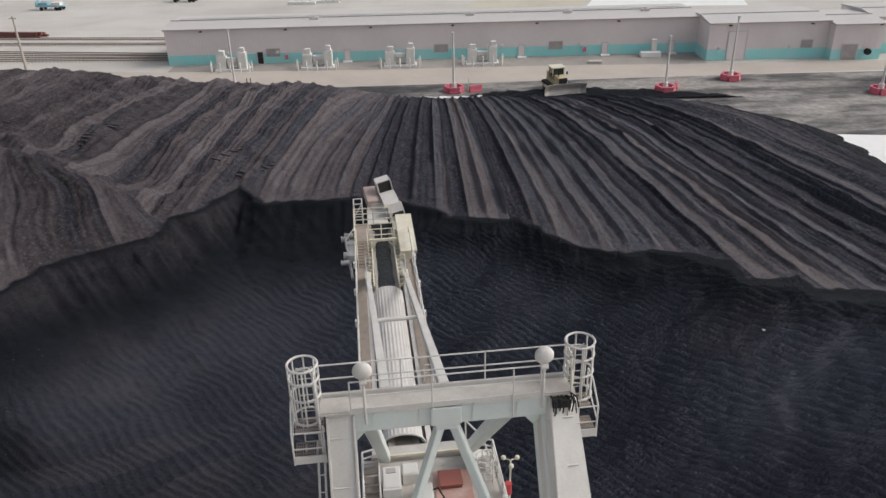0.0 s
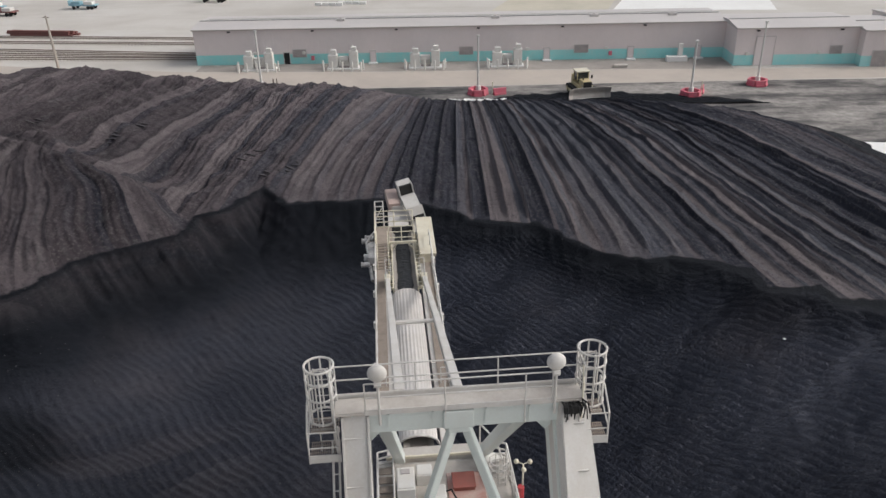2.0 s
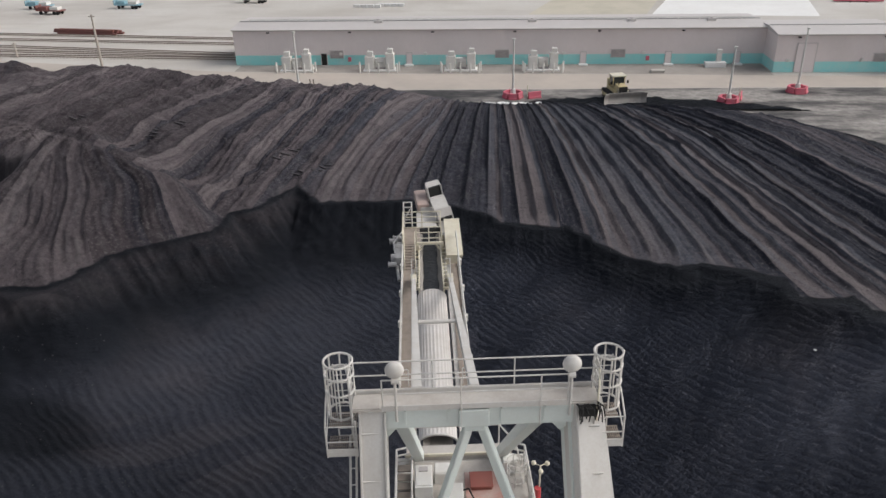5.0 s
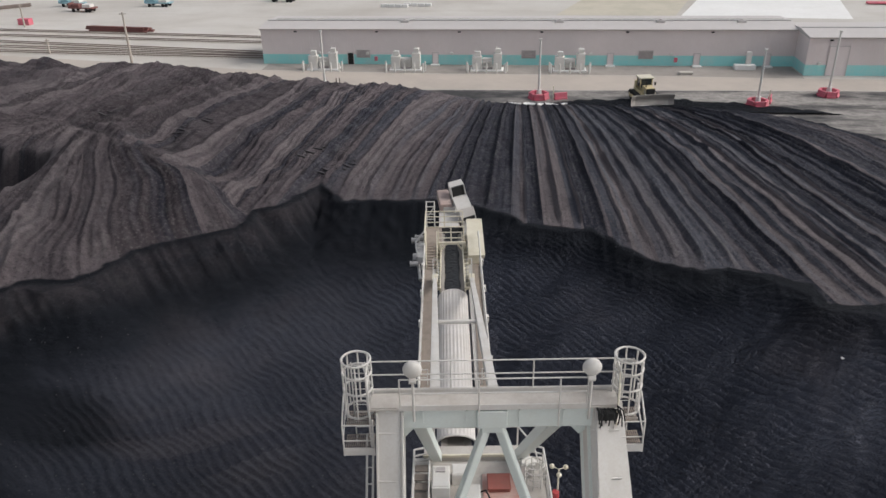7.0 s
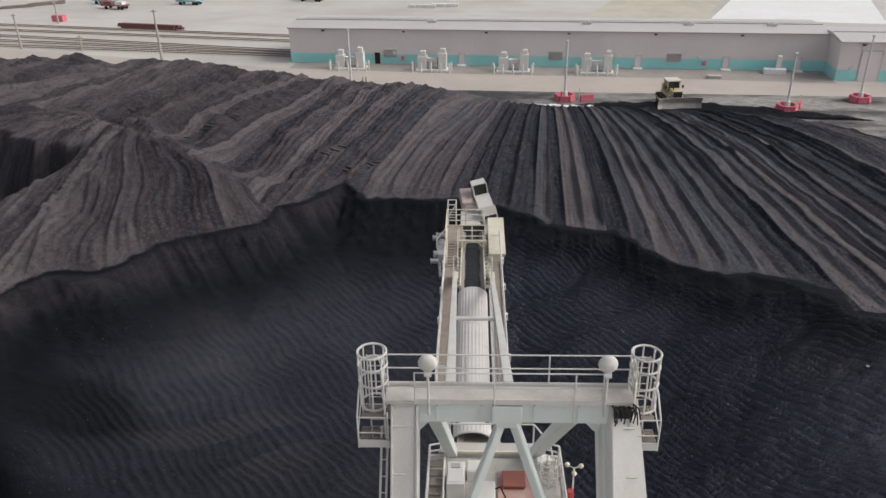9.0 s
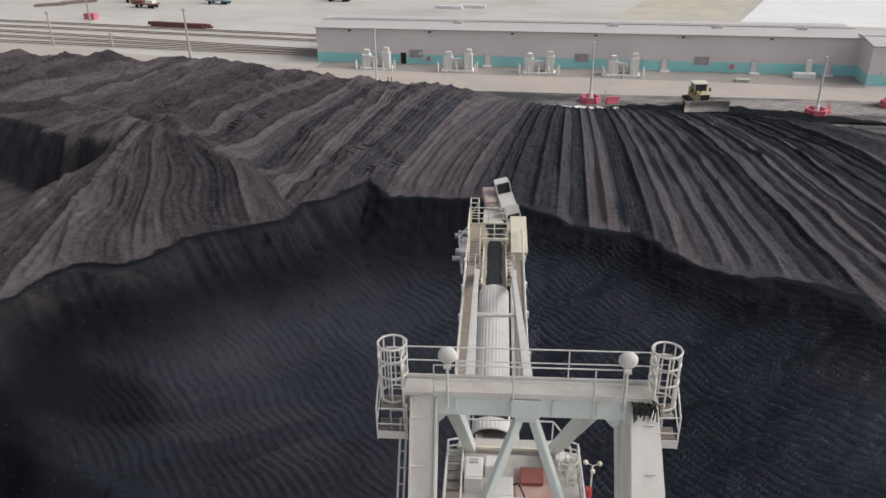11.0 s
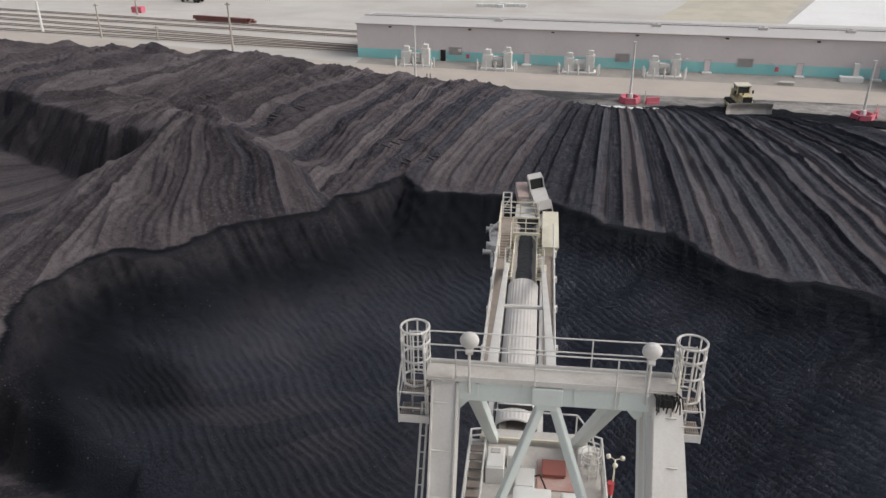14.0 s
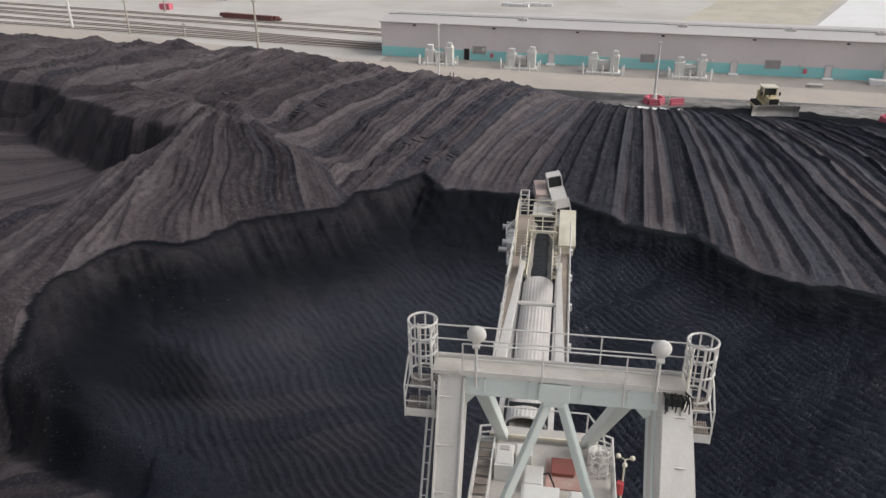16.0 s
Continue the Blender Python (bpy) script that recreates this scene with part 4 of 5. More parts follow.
    ends = [[bm.verts.new((BX + x, y, Z + z)) for x, z in sect] for y in (13.2, 27.6, 28.1, 28.4, 28.5)]
    for gi, sc in ((3, 0.86), (4, 0.55)):
        for v in ends[gi]:
            v.co.x = BX + (v.co.x - BX) * sc
            v.co.z = Z + (v.co.z - Z) * sc
    for g, h in zip(ends, ends[1:]):
        for j in range(N):
            bm.faces.new((g[j], g[j + 1], h[j + 1], h[j]))
    bmesh.ops.recalc_face_normals(bm, faces=bm.faces)
    hood = part("belt_hood", bm, HOOD, m, "white ribbed half-round belt hood")
    sol = hood.modifiers.new("thickness", "SOLIDIFY")
    sol.thickness = 0.03
    # added black plate that stands for the dark inside of the hood
    bm = boxes(((BX, 14.2, Z + 0.42), (1.8, 0.04, 0.8)))
    part("rubber_curtain", bm, HOOD_SHADE, hood)
    # hood's open rear end
    bm = bmesh.new()
    outer = ring((0, 0, 0), 1.06, 20, 0, 0, math.pi)
    for (ax, ay, _), (bx_, by_, _) in zip(outer, outer[1:]):
        tube(bm, (BX + ax, 13.15, Z + 0.1 + ay * 0.6), (BX + bx_, 13.15, Z + 0.1 + by_ * 0.6), 0.06, 6)
    part("hood_rim", bm, WHITE, hood)

    # head of the boom
    rail("head_handrail", [(BX - 2.0, 33.6, Z + 0.9), (BX - 2.0, 37.4, Z + 0.9), (BX + 0.9, 37.4, Z + 0.9)], m, CREAM, h=1.4, mids=(0.95, 0.48), step=1.2, r=0.045, label="cream head platform handrail")
    rail("head_handrail", [(BX - 1.0, 34.6, Z + 0.9), (BX + 0.9, 34.6, Z + 0.9)], m, CREAM, h=1.4, mids=(0.95, 0.48), step=0.95, r=0.045, label="cream head platform handrail")
    bm = boxes(((BX - 1.4, 36.0, Z + 0.86), (1.3, 2.8, 0.07)))
    part("head_deck", bm, GRATING, m, "brown grating head platform")
    bm = bmesh.new()
    for s in (-1, 1):
        beam(bm, (BX + s * 0.95, 34.5, Z - 0.2), (BX + s * 0.95, 34.5, Z + 1.0), 0.16, 0.16)
        beam(bm, (BX + s * 0.95, 34.5, Z + 0.2), (BX + s * 0.4, 34.5, Z + 0.95), 0.1, 0.1)
    beam(bm, (BX - 1.0, 34.5, Z + 1.0), (BX + 1.0, 34.5, Z + 1.0), 0.18, 0.18)
    part("head_portal", bm, CREAM, m, "cream portal over the belt")
    bm = bmesh.new()
    for k in range(9):
        box(bm, (BX - 1.5, 32.2 + 0.26 * k, Z + 0.15 + 0.1 * k), (0.75, 0.24, 0.04))
    st = part("head_stair", bm, GRATING, m, "short brown grating stair")
    for dx in (-0.4, 0.4):
        bm = bmesh.new()
        beam(bm, (BX - 1.5 + dx, 32.0, Z + 0.1), (BX - 1.5 + dx, 34.5, Z + 1.0), 0.05, 0.2)
        tube(bm, (BX - 1.5 + dx, 32.0, Z + 1.1), (BX - 1.5 + dx, 34.5, Z + 2.0), 0.03)
        tube(bm, (BX - 1.5 + dx, 32.0, Z + 0.1), (BX - 1.5 + dx, 32.0, Z + 1.1), 0.03)
        part("stringer", bm, CREAM, st)
    bm = bmesh.new()
    for x, y in ((-2.0, 39.0), (-1.35, 39.0), (-2.0, 40.0), (-1.35, 40.0)):
        tube(bm, (BX + x, y, Z - 0.5), (BX + x, y, Z + 2.0), 0.05)
    for z in (0.9, 2.0):
        line(bm, [(BX - 2.0, 39, Z + z), (BX - 1.35, 39, Z + z), (BX - 1.35, 40, Z + z), (BX - 2, 40, Z + z), (BX - 2, 39, Z + z)], 0.045)
    line(bm, [(BX - 2.0, 39, Z + 0.9), (BX - 1.35, 39, Z + 2.0)], 0.04)
    part("lift_frame", bm, WHITE, m, "white tubular lifting frame")
    # drive cluster on the flank
    bm = bmesh.new()
    tube(bm, (BX - 2.9, 33.2, Z + 0.5), (BX - 2.0, 33.2, Z + 0.5), 0.32, 14)
    tube(bm, (BX - 2.7, 34.4, Z + 0.7), (BX - 2.1, 34.6, Z + 0.7), 0.27, 14)
    box(bm, (BX - 2.35, 34.0, Z + 0.5), (0.6, 2.6, 0.6), bevel=0.06)
    tube(bm, (BX - 2.3, 31.0, Z - 0.2), (BX - 2.5, 33.0, Z + 0.1), 0.12, 8)
    for k, (dx, dy, dz, rr) in enumerate(((-2.75, 35.2, 0.9, 0.2), (-2.45, 35.9, 0.75, 0.24), (-2.8, 32.5, 0.35, 0.18), (-2.55, 36.6, 0.5, 0.16))):
        tube(bm, (BX + dx - 0.25, dy, Z + dz), (BX + dx + 0.3, dy, Z + dz), rr, 12)
        tube(bm, (BX + dx - 0.30, dy, Z + dz), (BX + dx - 0.25, dy, Z + dz), rr * 1.25, 12)
    line(bm, [(BX - 2.6, 33.2, Z + 0.9), (BX - 2.7, 34.2, Z + 1.3), (BX - 2.4, 35.4, Z + 1.2), (BX - 2.1, 36.8, Z + 0.9)], 0.06)
    part("drive_unit", bm, worn("dark_grey_drive_paint", (0.42, 0.42, 0.42), (0.10, 0.09, 0.085), 2.2, amount=0.8), m, "grey gearbox and motor cluster")
    # operator's chute guard: tall cream panel
    bm = bmesh.new()
    box(bm, (0.62, 35.6, Z + 0.95), (1.24, 5.9, 0.1), (2, 0, 0), bevel=0.02)
    box(bm, (0.06, 35.6, Z + 0.75), (0.06, 5.6, 0.4))
    box(bm, (1.16, 35.6, Z + 0.75), (0.06, 5.6, 0.4))
    box(bm, (0.55, 32.82, Z + 0.45), (1.1, 0.06, 0.9))
    part("chute_cover", bm, CREAM, m, "tall cream sheet chute cover")
    # head pulley, wheel shaft and bucket wheel
    bm = bmesh.new()
    tube(bm, (BX - 0.9, 38.2, Z + 0.1), (BX + 0.9, 38.2, Z + 0.1), 0.42, 18)
    part("head_pulley", bm, DARK, m)
    bm = boxes(((BX - 0.2, 40.0, Z - 0.3), (1.6, 4.0, 0.9)), ((BX - 0.15, 42.6, Z + 0.1), (1.0, 1.5, 1.1)), bevel=0.05)
    part("wheel_arm", bm, WHITE, m, "white wheel support arm")
    bm = bmesh.new()
    box(bm, (BX - 0.55, 43.0, Z + 0.75), (1.0, 2.2, 0.8), (12, 0, 8), bevel=0.08)
    part("wheel_gearbox", bm, worn("rusty_white_paint", (0.50, 0.40, 0.36), (0.35, 0.22, 0.18), 0.9), m, "rust-stained gearbox housing")
    C, R, W = V((-0.05, 42.8, 9.0)), 2.6, 1.15
    turn = Matrix.Translation(C) @ pose(0, 0, 0, 0, -10, 12)
    bm = bmesh.new()
    n = 32
    for w in (-W / 2, W / 2):
        for ro, ri in ((R, R - 0.3), (0.8, 0.3)):
            vs = []
            for k in range(n):
                a = 2 * math.pi * k / n
                vs.append([bm.verts.new(turn @ V((w + dw, rr * math.cos(a), rr * math.sin(a)))) for rr in (ri, ro) for dw in (-0.05, 0.05)])
            for k in range(n):
                p, q = vs[k], vs[(k + 1) % n]
                for i, j in ((0, 1), (1, 3), (3, 2), (2, 0)):
                    bm.faces.new((p[i], p[j], q[j], q[i]))
    bmesh.ops.recalc_face_normals(bm, faces=bm.faces)
    for k in range(8):
        a = 2 * math.pi * k / 8 + 0.2
        for w in (-W / 2, W / 2):
            beam(bm, turn @ V((w, 0.7 * math.cos(a), 0.7 * math.sin(a))), turn @ V((w, (R - 0.15) * math.cos(a), (R - 0.15) * math.sin(a))), 0.1, 0.22)
    drum = [[turn @ V((w, (R - 0.02) * math.cos(2 * math.pi * k / n), (R - 0.02) * math.sin(2 * math.pi * k / n))) for w in (-W / 2, W / 2)] for k in range(n)]
    drum = [[bm.verts.new(c) for c in pair] for pair in drum]
    for k in range(n):
        p, q = drum[k], drum[(k + 1) % n]
        bm.faces.new((p[0], p[1], q[1], q[0]))
    wheel = part("bucket_wheel", bm, WHITE, m, "white bucket wheel with dark open buckets")
    part("axle", tube(bmesh.new(), turn @ V((-1.3, 0, 0)), turn @ V((1.0, 0, 0)), 0.28, 16), DARK, wheel)
    for k in range(6):
        a = 2 * math.pi * k / 6 + math.pi / 2
        f = turn @ Matrix.Rotation(a, 4, "X")
        bm = bmesh.new()
        # an open scoop: floor, two cheeks, back and lip
        def plate(c, s, rx=0):
            bmesh.ops.create_cube(bm, size=1.0, matrix=f @ pose(*c, rx, 0, 0) @ Matrix.Diagonal((*s, 1)))
        plate((0, R - 0.05, -0.3), (W, 0.06, 1.2))
        plate((0, R + 0.85, -0.55), (W, 0.07, 0.8), 14)
        for w in (-W / 2, W / 2):
            plate((w, R + 0.40, -0.40), (0.07, 0.95, 1.05))
        plate((0, R + 0.40, -0.92), (W, 0.95, 0.07))
        part("bucket", bm, HOOD, wheel)
        # near-black block in the scoop stands for the shade of its mouth
        bm = bmesh.new()
        bmesh.ops.create_cube(bm, size=1.0, matrix=f @ pose(0, R + 0.38, -0.42) @ Matrix.Diagonal((W - 0.12, 0.84, 0.9, 1)))
        part("bucket_hollow", bm, DARK, wheel)
    # machinery house and its roof things
    D = 10.4
    bm = boxes(((-0.1, 3.4, D - 1.7), (6.5, 17.4, 3.4)), bevel=0.05)
    house = part("machinery_house", bm, WHITE, m, "white machinery house with a flat roof deck")
    part("roof_deck", boxes(((-0.1, 3.2, D + 0.03), (6.3, 16.8, 0.06))), PLATE, house)
    part("hinge_beam", boxes(((-0.2, 12.2, D + 0.1), (5.2, 0.7, 0.5)), bevel=0.03), PLATE, house, "dusty cross beam at the boom hinge")
    part("hinge_beam_cap", boxes(((-0.2, 11.8, D + 0.38), (5.3, 0.1, 0.16)), bevel=0.02), CREAM, house)
    for x, y, sx, sy, h in ((-1.95, 9.7, 0.85, 1.5, 1.0), (-1.05, 10.5, 0.75, 0.8, 0.7), (-0.55, 9.0, 0.9, 1.3, 0.55), (2.25, 10.9, 0.7, 0.6, 0.8), (-0.2, 7.4, 1.7, 1.2, 0.9), (1.6, 7.6, 1.0, 1.0, 0.7)):
        part("roof_cabinet", boxes(((x, y, D + h / 2), (sx, sy, h)), bevel=0.04), CABINET, house, "white equipment cabinet")
        part("cabinet_lid", boxes(((x, y, D + h + 0.02), (sx * 0.86, sy * 0.86, 0.04)), bevel=0.01), CABINET, house)
    part("cabinet_vent", boxes(((-1.95, 10.1, D + 1.06), (0.42, 0.3, 0.05))), LOUVRE, house)
    part("hatch", boxes(((0.80, 10.0, D + 0.2), (1.0, 0.95, 0.26)), ((0.80, 10.0, D + 0.36), (1.1, 1.05, 0.08)), bevel=0.03), RED_OXIDE, house, "red oxide roof hatch")
    part("hatch_coaming", boxes(((0.9, 9.75, D + 0.1), (1.75, 2.0, 0.1)), bevel=0.02), worn("stained_red_plate", (0.45, 0.24, 0.20), (0.55, 0.48, 0.44), 1.0, amount=0.8), house)
    bm = bmesh.new()
    line(bm, [(-0.1, 9.4, D + 0.3), (0.15, 9.3, D + 0.5), (0.35, 8.8, D + 0.4), (0.55, 8.3, D + 0.25), (0.7, 7.0, D + 0.2)], 0.04)
    part("roof_cable", bm, DARK, house)
    for x0 in (-0.6, 0.1):
        part("roof_unit", boxes(((x0, 6.0, D + 0.35), (0.6, 1.2, 0.6)), bevel=0.04), RED_OXIDE, house, "red-brown roof unit")
    rail("house_rail", [(-3.25, -4, D), (-3.25, 11.4, D), (-2.5, 11.6, D)], house, WHITE, h=1.15, mids=(0.75, 0.38), step=1.4, r=0.05)
    rail("house_rail", [(-2.5, -4, D), (-2.5, 11.0, D)], house, WHITE, h=1.15, mids=(0.6,), step=1.9, r=0.05)
    rail("house_rail", [(3.05, -4, D), (3.05, 11.4, D), (2.3, 11.7, D)], house, WHITE, h=1.15, mids=(0.75, 0.38), step=1.4, r=0.05)
    for k in range(6):
        part("stair_tread", boxes(((-2.88, 10.8 - 0.55 * k, D + 0.5 - 0.06 * k), (0.68, 0.42, 0.05))), GRATING, house, "brown grating tread")
    bm = bmesh.new()
    line(bm, [(-2.3, 12.6, D), (-2.3, 12.6, D + 1.5), (1.9, 12.6, D + 1.5), (1.9, 12.6, D)], 0.045)
    line(bm, [(1.9, 12.6, D + 1.5), (2.6, 11.6, D + 1.2), (2.9, 10.6, D + 0.2)], 0.045)
    part("hinge_rail", bm, WHITE, house)
    # caged ladder on the house's corner
    bm = bmesh.new()
    for z in (0.3, 0.65, 1.0, 1.35):
        line(bm, ring((2.5, 10.1, D + z), 0.45, 14), 0.03, 5)
    for k in range(7):
        a = 2 * math.pi * k / 7
        tube(bm, (2.5 + 0.45 * math.cos(a), 10.1 + 0.45 * math.sin(a), D), (2.5 + 0.45 * math.cos(a), 10.1 + 0.45 * math.sin(a), D + 1.4), 0.026, 5)
    part("roof_cage", bm, WHITE, house, "white hooped roof ladder cage")
    # wind gauge
    bm = bmesh.new()
    tube(bm, (3.45, 9.0, D - 1.2), (3.45, 9.0, D + 2.0), 0.04)
    for k in range(3):
        a = 2.1 * k + 0.4
        e = V((3.45 + 0.36 * math.cos(a), 9.0 + 0.36 * math.sin(a), D + 2.0))
        tube(bm, (3.45, 9.0, D + 2.0), e, 0.022, 5)
        bmesh.ops.create_uvsphere(bm, u_segments=10, v_segments=6, radius=0.12, matrix=Matrix.Translation(e))
    part("wind_gauge", bm, CREAM, house, "cream cup anemometer on a pole")
    bm = bmesh.new()
    tube(bm, (3.35, 8.9, D + 0.1), (3.35, 8.9, D + 0.75), 0.16, 10)
    part("extinguisher", bm, RED, house, "red extinguisher on the rail")
    bm = bmesh.new()
    tube(bm, (-4.4, -1.6, 9.0), (-4.4, -1.6, 18.3), 0.06)
    beam(bm, (-4.4, -1.6, 9.2), (-3.2, -1.6, 9.2), 0.1, 0.1)
    part("aerial_mast", bm, WHITE, m)
    # bring boom and house to size
    kept = {"crossbeam", "stiffener", "gusset", "mast_leg", "leg_seam", "leg_web", "leg_flange", "leg_ladder", "knee_plate", "mast_brace", "deck", "toe_board", "tread_plate", "handrail", "rail_post", "ladder_cage",
            "rung_ladder", "landing", "landing_edge", "landing_rail", "grab_rail", "floodlight_post", "floodlight_bowl", "junction_box", "cable", "tie_spreader"}
    for ob in [c for k in m.children for c in (k, *k.children)]:
        name = ob.name.split(".")[0]
        if name in ("suspension_tie", "fore_leg"):
            # these hang from the mast: only their far halves follow
            for v in ob.data.vertices:
                if v.co.y > 8:
                    v.co = fit @ v.co
        elif name not in kept or ob.parent.name.startswith("boom_walkway"):
            ob.data.transform(fit)
    # undercarriage
    part("slew_platform", boxes(((-0.2, -4.5, 11.2), (9.4, 6.0, 1.6)), ((-0.2, 1.0, 12.4), (4.6, 9.0, 1.6)), bevel=0.05), WHITE, m, "white slewing platform")
    bm = bmesh.new()
    tube(bm, (-0.2, 0, 4.2), (-0.2, 0, 11.8), 2.6, 32)
    part("slew_column", bm, WHITE, m, "white round slewing column")
    for s in (-1, 1):
        for y in (0.2, 7.8):
            bm = bmesh.new()
            beam(bm, (-0.2 + s * 1.5, 4 + (y - 4) * 0.3, 4.6), (-0.2 + s * 3.6, y, 1.2), 0.9, 0.9, 0.03)
            box(bm, (-0.2 + s * 3.6, y, 0.75), (3.6, 0.5, 0.7), bevel=0.05)
            bg = part("bogie_leg", bm, WHITE, m)
            for dx in (-1.2, -0.4, 0.4, 1.2):
                bm = bmesh.new()
                tube(bm, (-0.2 + s * 3.6 + dx, y - 0.15, 0.37), (-0.2 + s * 3.6 + dx, y + 0.15, 0.37), 0.35, 16)
                part("bogie_wheel", bm, DARK, bg)
    return m


reclaimer()


def machine_rails():
    t = thing("machine_rail_track", "heavy steel crane rails under the reclaimer", "crane rails", (0.62, 17.7, 0), 5.6)
    for y in (0.2, 7.8):
        part("rail", boxes(((0, y, 0.02), (90, 0.14, 0.10)), bevel=0.01), RUST, t)


machine_rails()


# ---- light poles ----
def light_pole(x, y, h, ringed, label):
    p = thing("light_pole", label, "light pole", (x, y, 0), 0, "yard light poles")
    bm = bmesh.new()
    tube(bm, (0, 0, 0.3), (0, 0, h), 0.21, 12, 0.13)
    tube(bm, (0, 0, 0.0), (0, 0, 1.5), 0.50, 8, 0.42)
    pole = part("shaft", bm, CABINET, p, "white tapered pole")
    bm = bmesh.new()
    box(bm, (0, 0, h + 0.1), (0.5, 0.4, 0.25), bevel=0.04)
    part("lamp_head", bm, CABINET, p)
    if ringed:
        for k in range(ringed):
            a = 2 * math.pi * k / 6 + 0.5
            bm = bmesh.new()
            r = 1.35
            f = pose(r * math.cos(a), r * math.sin(a), 0.55, 0, 0, math.degrees(a) + 90)
            for (w, z0, z1) in ((0.62, 0.0, 0.3), (0.34, 0.3, 1.0)):
                bmesh.ops.create_cube(bm, size=1.0, matrix=f @ pose(0, 0, (z0 + z1) / 2 - 0.55) @ Matrix.Diagonal((1.4, w, z1 - z0, 1)))
            part("barrier", bm, PINK, p, "faded red concrete barrier")
    return p


light_pole(4.0, 128.6, 9.6, 6, "white light pole ringed with faded red concrete barriers")
light_pole(38.6, 125.6, 8.8, 6, "white light pole ringed with faded red concrete barriers")
light_pole(51.4, 131.6, 10.4, 6, "white light pole ringed with faded red concrete barriers")
light_pole(72.0, 121.5, 10.0, 6, "white light pole ringed with faded red concrete barriers")
light_pole(-33.4, 133.0, 10.0, 0, "slim white light pole beside the haul road")


def barrier_set(x, y, turn):
    b = thing("road_barrier", "faded red concrete barrier with a small post beside a light pole", "barrier", (x, y, 0), turn)
    part("block", boxes(((0, 0, 0.16), (2.2, 0.7, 0.32)), ((0, 0, 0.7), (2.2, 0.4, 0.8)), bevel=0.03), PINK, b)
    part("post", tube(bmesh.new(), (-1.3, 0, 0), (-1.3, 0, 2.3), 0.08), CREAM, b)
    return b


barrier_set(7.6, 128.2, 20)
barrier_set(41.0, 127.6, 70)
for x in (-31.4, -30.8):
    g = thing("marker_post", "short dark marker post at the road edge", "post", (x, 133.4, 0))
    part("post", tube(bmesh.new(), (0, 0, 0), (0, 0, 1.9), 0.09), RUST, g)
for x, y, h in ((-76.6, 149.3, 10.3), (-131, 161.5, 15), (-113.5, 158.5, 7.5), (-99, 158, 3.2), (-121.5, 186, 5.5)):
    u = thing("utility_pole", "pale weathered utility pole beside the tracks", "utility pole", (x, y, 0), 0, "utility poles")
    part("shaft", tube(bmesh.new(), (0, 0, 0), (0, 0, h), 0.17 + h * 0.012, 10, 0.16), CABINET if h > 12 else TIMBER, u)
    part("crossarm", boxes(((0, 0, h - 0.35), (1.3, 0.14, 0.14))), TIMBER, u)


# ---- transformer sets ----
def transformer_set(x, y):
    t = thing("switchgear_set", "white outdoor switchgear cabinets with porcelain stacks", "switchgear", (x, y, 0), 0, "switchgear sets along the warehouse")
    part("plinth", boxes(((0, 0, 0.12), (6.2, 2.6, 0.24)), bevel=0.02), PALE_SLAB, t)
    for cx, w, h, up in ((-1.9, 1.8, 2.4, 0.9), (1.95, 1.6, 3.0, 0.8)):
        c = part("cabinet", boxes(((cx, 0, 0.24 + h / 2), (w, 1.4, h)), bevel=0.06), CABINET, t, "tall white steel cabinet")
        part("cabinet_door", boxes(((cx, -0.72, 0.24 + h / 2), (w * 0.82, 0.05, h * 0.86)), bevel=0.015), CABINET, c)
        part("bushing", boxes(((cx + 0.1, 0, 0.24 + h + up / 2), (w * 0.6, 0.9, up)), bevel=0.05), CABINET, c)
        part("stack_pipe", tube(bmesh.new(), (cx - 0.2, 0, 0.24 + h), (cx - 0.2, 0, 0.6 + h + up), 0.08), CABINET, c)
    bm = boxes(((0.05, 0.1, 1.45), (1.9, 1.1, 1.6)), bevel=0.05)
    body = part("transformer_body", bm, CABINET, t, "white finned transformer body")
    for k in range(7):
        part("fin", boxes(((-0.55 + 0.22 * k, -0.62, 1.25), (0.05, 0.35, 1.0))), CABINET, body)
    part("saddle", boxes(((0.1, 0, 0.42), (1.9, 1.0, 0.4))), LOUVRE, t)
    for bx in (-3.75, -3.5, -1.9, 0.0, 1.85, 3.5, 3.75):
        by = -2.2 if abs(bx) < 3.6 else -0.9
        part("bollard", tube(bmesh.new(), (bx, by, 0), (bx, by, 1.75), 0.17, 10), CABINET, t, "white steel bollard")
    return t


first = transformer_set(-36.9, 147.0)
for x in (-20.9, -5.5, 9.9):
    copy_thing(first, pose(x, 147.0, 0))

ramp_thing = thing("loading_step", "low white concrete loading step with a vent post", "loading step", (42.0, 148.6, 0))
part("block", boxes(((0, 0, 0.45), (3.8, 1.4, 0.9)), bevel=0.03), PALE_SLAB, ramp_thing)
part("post", boxes(((0.7, 0.6, 1.9), (0.9, 0.7, 2.4)), bevel=0.05), CABINET, ramp_thing)
p = thing("pallet_stack", "low stack of weathered wooden pallets at the road edge", "pallets", (30.6, 144.6, 0))
for k in range(3):
    part("pallet", boxes(((0.1 * k, 0, 0.1 + 0.17 * k), (2.4, 1.2, 0.12)), bevel=0.01), SLEEPER, p)
    for dx in (-1.0, 0.0, 1.0):
        part("runner", boxes(((0.1 * k + dx, 0, 0.025 + 0.17 * k), (0.12, 1.2, 0.05))), SLEEPER, p)


